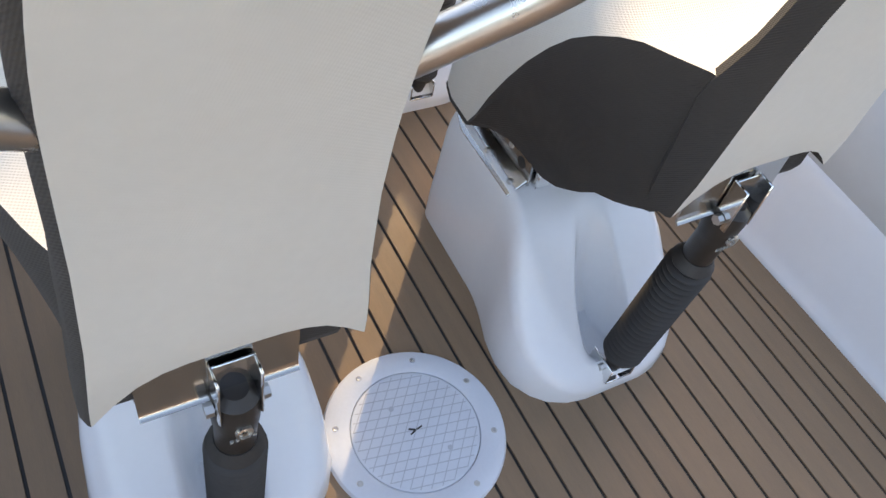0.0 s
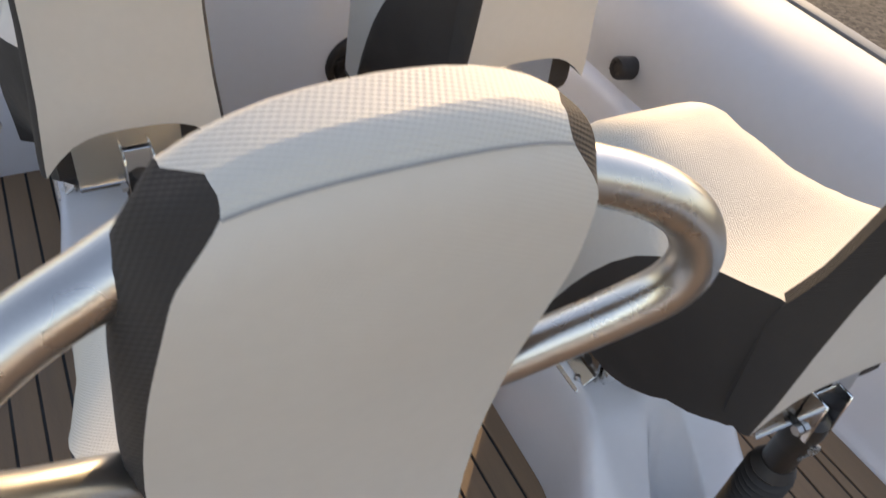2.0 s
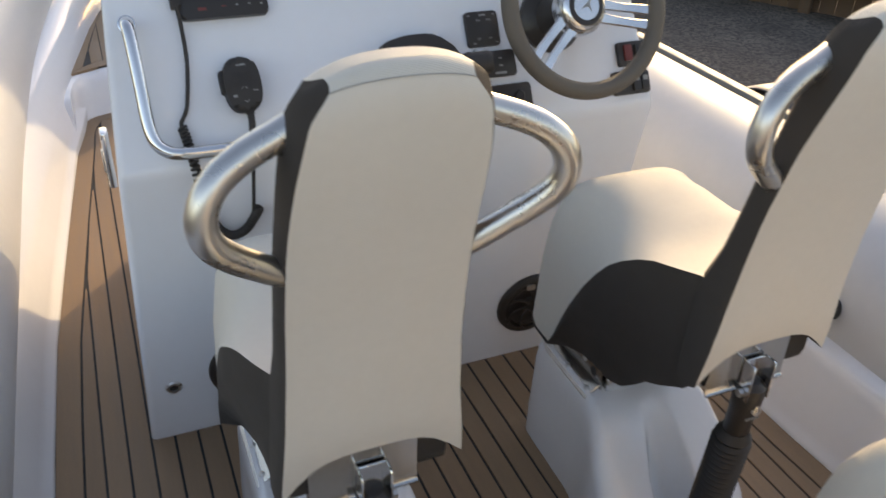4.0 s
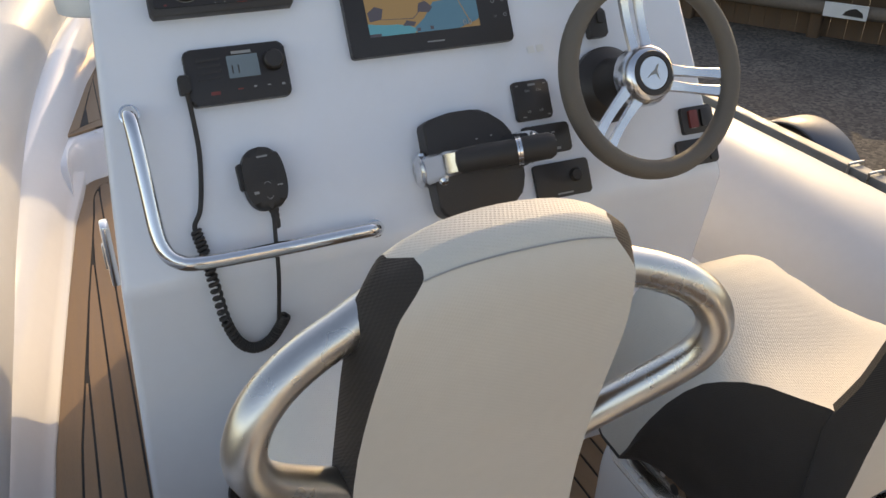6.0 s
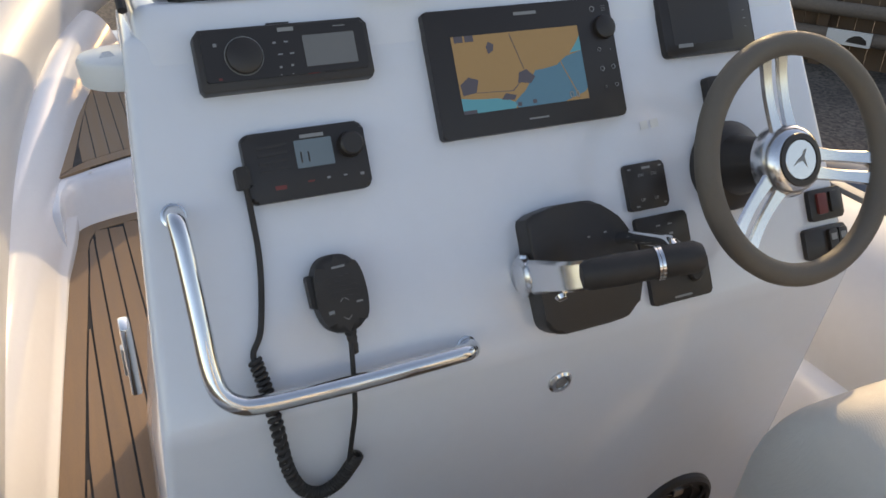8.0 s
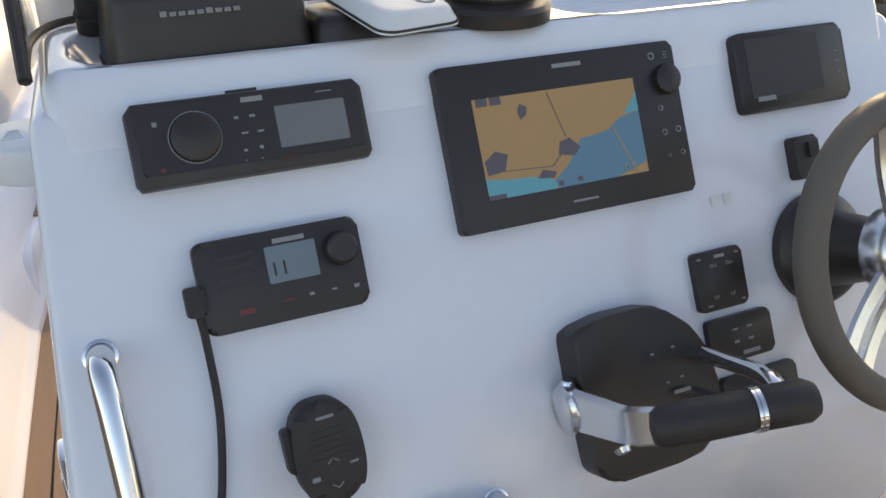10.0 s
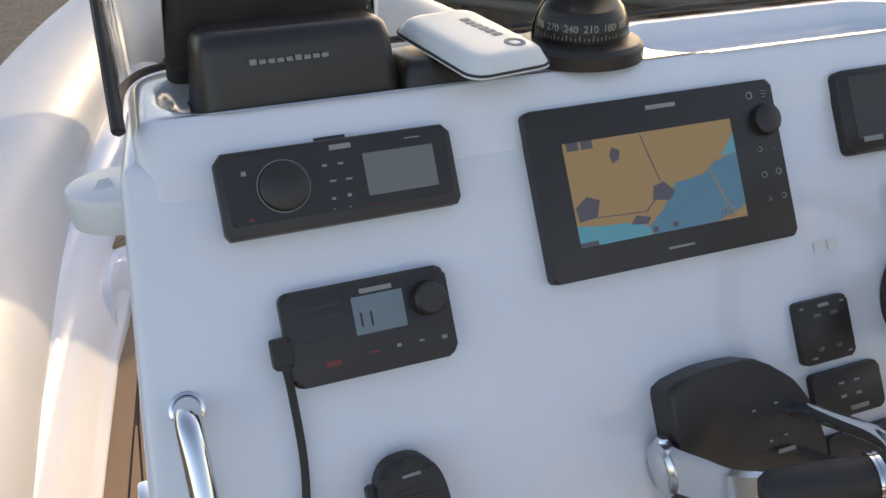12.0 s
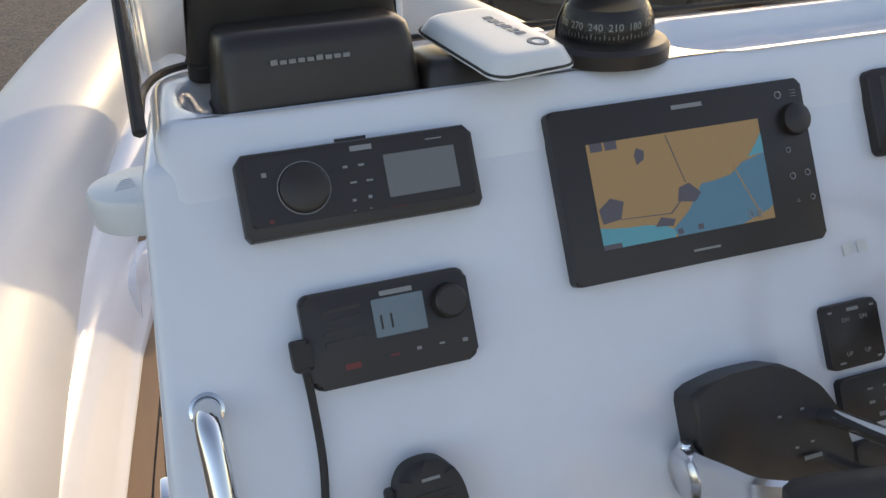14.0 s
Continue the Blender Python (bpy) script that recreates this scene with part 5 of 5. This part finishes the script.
# windscreen round the forward edge of the console top
ws = thing("windscreen", (0, 0, 0), "low clear acrylic windscreen with a black base trim", "windscreen", kind="structure")
half = [(-0.499, 1.940, 1.077), (-0.498, 1.990, 1.077), (-0.494, 2.055, 1.077), (-0.480, 2.100, 1.079), (-0.452, 2.124, 1.080), (-0.40, 2.131, 1.080), (-0.2, 2.134, 1.080)]
line = smooth_path(half + [(0.0, 2.134, 1.080)] + [(-x - 0.018, y, z) for x, y, z in reversed(half)], 6)
part("base_trim", pipe(line, 0.0040, 8), RUBBER, ws, "black rubber base trim")
b = bmesh.new()
rings = []
for i, p in enumerate(line):
    e = min(i, len(line) - 1 - i) / 16
    rise = 0.30 * min(1, 0.45 + 0.55 * math.sqrt(min(1, e)))
    q = p + Vector((0, rise * (1.32 - 0.99 * min(1, e)), rise))
    rings.append([p + Vector((0, 0, 0.002)), p.lerp(q, 0.5), q, q + Vector((0, 0.004, 0)), p.lerp(q, 0.5) + Vector((0, 0.004, 0)), p + Vector((0, 0.004, 0.002))])
loft(rings, True, b)
part("pane", b, GLASS, ws, "smoked acrylic pane")
part("edge_trim", pipe([line[0], line[0] + Vector((0, 0.060, 0.045)), line[0] + Vector((0.0, 0.178, 0.135))], 0.0058, 8), RUBBER, ws, "dark edge of the windscreen")
part("stay", pipe([(-0.413, 2.15, 1.05), (-0.424, 2.20, 1.135), (-0.45, 2.30, 1.30)], 0.010, 12), STEEL, ws, "polished stainless stay")

# white fitting on the port side of the console
fit = thing("side_light", (-0.505, 1.985, 1.0), "white half-round fitting on the console side", "light fitting")
rings = []
for z, r in ((-0.016, 0.044), (-0.014, 0.048), (0.012, 0.051), (0.017, 0.048), (0.019, 0.042)):
    rings.append([(-r * math.cos(radians(a)), r * 0.9 * math.sin(radians(a)), z) for a in range(-90, 91, 10)] + [(0.02, r * 0.9, z), (0.02, -r * 0.9, z)])
part("body", loft(rings), WHITEPLASTIC, fit)
for q in range(5):
    part("printed_mark", slab(rounded(0.018 - 0.002 * q, 0.0016, 0.0006), 0.019, 0.0193, 0, 1, pose(-0.016, -0.012 + 0.005 * q, 0, 0, 0, 12)), GROOVE, fit, smooth=False)

# latch of the locker door in the port face of the console
hd = thing("door_latch", (-0.556, 2.085, 0.525), "slim polished latch plate on the console locker door", "latch")
part("plate", box(-0.010, 0.006, -0.020, 0.020, -0.062, 0.062, 0.004, 2), CHROME, hd)
part("catch", box(-0.014, -0.009, -0.008, 0.008, -0.030, 0.020, 0.002, 2), STEEL, hd)

# ---- trailer and yard beyond the boat ----
tr = thing("boat_trailer", (0, 0, 0), "galvanised boat trailer under the hull", "trailer")
part("side_rail", box(1.32, 1.40, -3.0, 5.2, -0.42, -0.30, 0.008, 2), GALV, tr)
part("side_rail", box(-1.40, -1.32, -3.0, 4.2, -0.42, -0.30, 0.008, 2), GALV, tr)
for y in (-2.0, 0.5, 3.0):
    part("cross_beam", box(-1.32, 1.32, y, y + 0.08, -0.42, -0.34, 0.006, 2), GALV, tr)
for sx in (-1, 1):
    part("wheel", lathe([(0.19, -0.09), (0.29, -0.09), (0.32, -0.06), (0.32, 0.06), (0.29, 0.09), (0.19, 0.09), (0.17, 0.05), (0, 0.05), (0, -0.05), (0.17, -0.05), (0.19, -0.09)], 32, pose(sx * 1.16, 1.2, -0.63, 0, 90, 0)), RUBBER, tr)
for y in (-1.6, 1.6):
    part("keel_support", box(-0.5, 0.5, y, y + 0.12, -0.345, -0.25, 0.01, 2), RUBBER, tr)

nt_ = thing("empty_trailer", (2.20, 3.0, -0.95), "empty galvanised trailer with grey mudguards parked alongside", "trailer")
for x in (-0.45, 0.55):
    part("side_rail", box(x - 0.035, x + 0.035, -2.2, 1.9, 0.50, 0.60, 0.008, 2), GALV, nt_)
for y in (-1.9, -0.55, 0.15, 1.6):
    part("cross_beam", box(-0.415, 0.515, y, y + 0.06, 0.505, 0.565, 0.006, 2), GALV, nt_)
for y in (0.10, 0.22):
    part("u_bolt", pipe(smooth_path([(0.505, y, 0.47), (0.505, y, 0.60), (0.51, y, 0.612), (0.55, y, 0.614), (0.59, y, 0.612), (0.595, y, 0.60), (0.595, y, 0.47)], 4), 0.007, 8), STEEL, nt_)
for x0, x1 in ((0.62, 0.84), (-0.74, -0.52)):
    rings = []
    for i in range(21):
        a = math.pi * i / 20
        c, s_ = math.cos(a), math.sin(a)
        rings.append([(x, 0.70 + rr * c, 0.30 + 0.90 * rr * s_) for x, rr in ((x0, 0.350), (x0 + 0.02, 0.360), (x1 - 0.02, 0.360), (x1, 0.345), (x1 - 0.004, 0.330), (x1 - 0.02, 0.348), (x0 + 0.02, 0.348), (x0, 0.340))])
    part("mudguard", loft(rings), GALVBLUE, nt_, "smooth blue-grey plastic mudguard")
    part("wheel", lathe([(0.19, -0.09), (0.28, -0.09), (0.305, -0.06), (0.305, 0.06), (0.28, 0.09), (0.19, 0.09), (0.17, 0.05), (0, 0.05), (0, -0.05), (0.17, -0.05), (0.19, -0.09)], 32, pose((x0 + x1) / 2, 0.70, 0.305, 0, 90, 0)), RUBBER, nt_)
part("axle", pipe([(-0.56, 0.68, 0.305), (0.66, 0.68, 0.305)], 0.03, 12), GALV, nt_)
for x in (-0.45, 0.55):
    part("axle_hanger", box(x - 0.03, x + 0.03, 0.62, 0.74, 0.30, 0.502, 0.006, 1), GALV, nt_)
hull = thing("hull", (0, 0, 0), "white moulded hull below the tubes", "hull", kind="structure")
rings = []
for y in (-3.0, 0.0, 2.5, 3.6, 4.6, 5.3):
    k = 1 if y < 2.6 else 1 - (y - 2.6) / 3.2
    rings.append([(-0.96 * k, y, -0.075), (-0.80 * k, y, -0.16), (0, y, -0.36), (0.80 * k, y, -0.16), (0.96 * k, y, -0.075)])
part("hull_shell", loft(rings), GEL, hull)

FX, FY = Vector((5.27, 7.65, 0)), Vector((0.53, -0.848, 0))
fence = thing("board_fence", (0, 0, 0), "brown boarded fence with weathered grey rails by the yard", "fence")
for i in range(-4, 8):
    p = FX + FY * (1.25 * i)
    part("post", slab(rounded(0.11, 0.11, 0.015), -1.0, 0.06, 0.01, 1, Matrix.Translation(p) @ pose(0, 0, 0, 0, 0, -58)), BOARD, fence)
for zz in (-0.64, -0.40):
    part("rail", pipe([FX - FY * 5.4 + Vector((-0.102, -0.064, zz)), FX + FY * 9.2 + Vector((-0.102, -0.064, zz))], 0.062, 12), WOOD, fence, "weathered grey timber rail")
board = None
for i in range(96):
    p = FX + FY * (-5.4 + 0.152 * i) + Vector((0.058, 0.036, 0))
    if board is None:
        board = part("board", box(-0.074, 0.074, -0.011, 0.011, -0.98, 0.0, 0.003, 1), BOARD, fence, smooth=False)
        mesh = board.data
    else:
        board = new("board", mesh)
        board.parent = fence
    board.matrix_local = Matrix.Translation(p + Vector((0, 0, 0.012 * math.sin(i * 2.4)))) @ pose(0, 0, 0, 0, 0, -58 + 0.5 * math.sin(i * 1.7))
sg = thing("sign_board", Matrix.Translation(FX + FY * 1.52 + Vector((-0.166, -0.104, -0.63))) @ pose(0, 0, 0, 0, 0, -58), "small white sign board with a dark emblem on the fence rail", "sign")
part("board", box(-0.19, 0.19, -0.012, 0.012, -0.065, 0.065, 0.003, 1), WHITEPLASTIC, sg)
part("emblem", slab([(-0.02, -0.035), (0.16, -0.04), (0.15, 0.0), (0.09, 0.035), (0.04, 0.025), (0.0, 0.0)], 0.012, 0.015, 0, 1, pose(0, 0, 0, 90, 0, 0)), BLACK, sg, smooth=False)

planks()
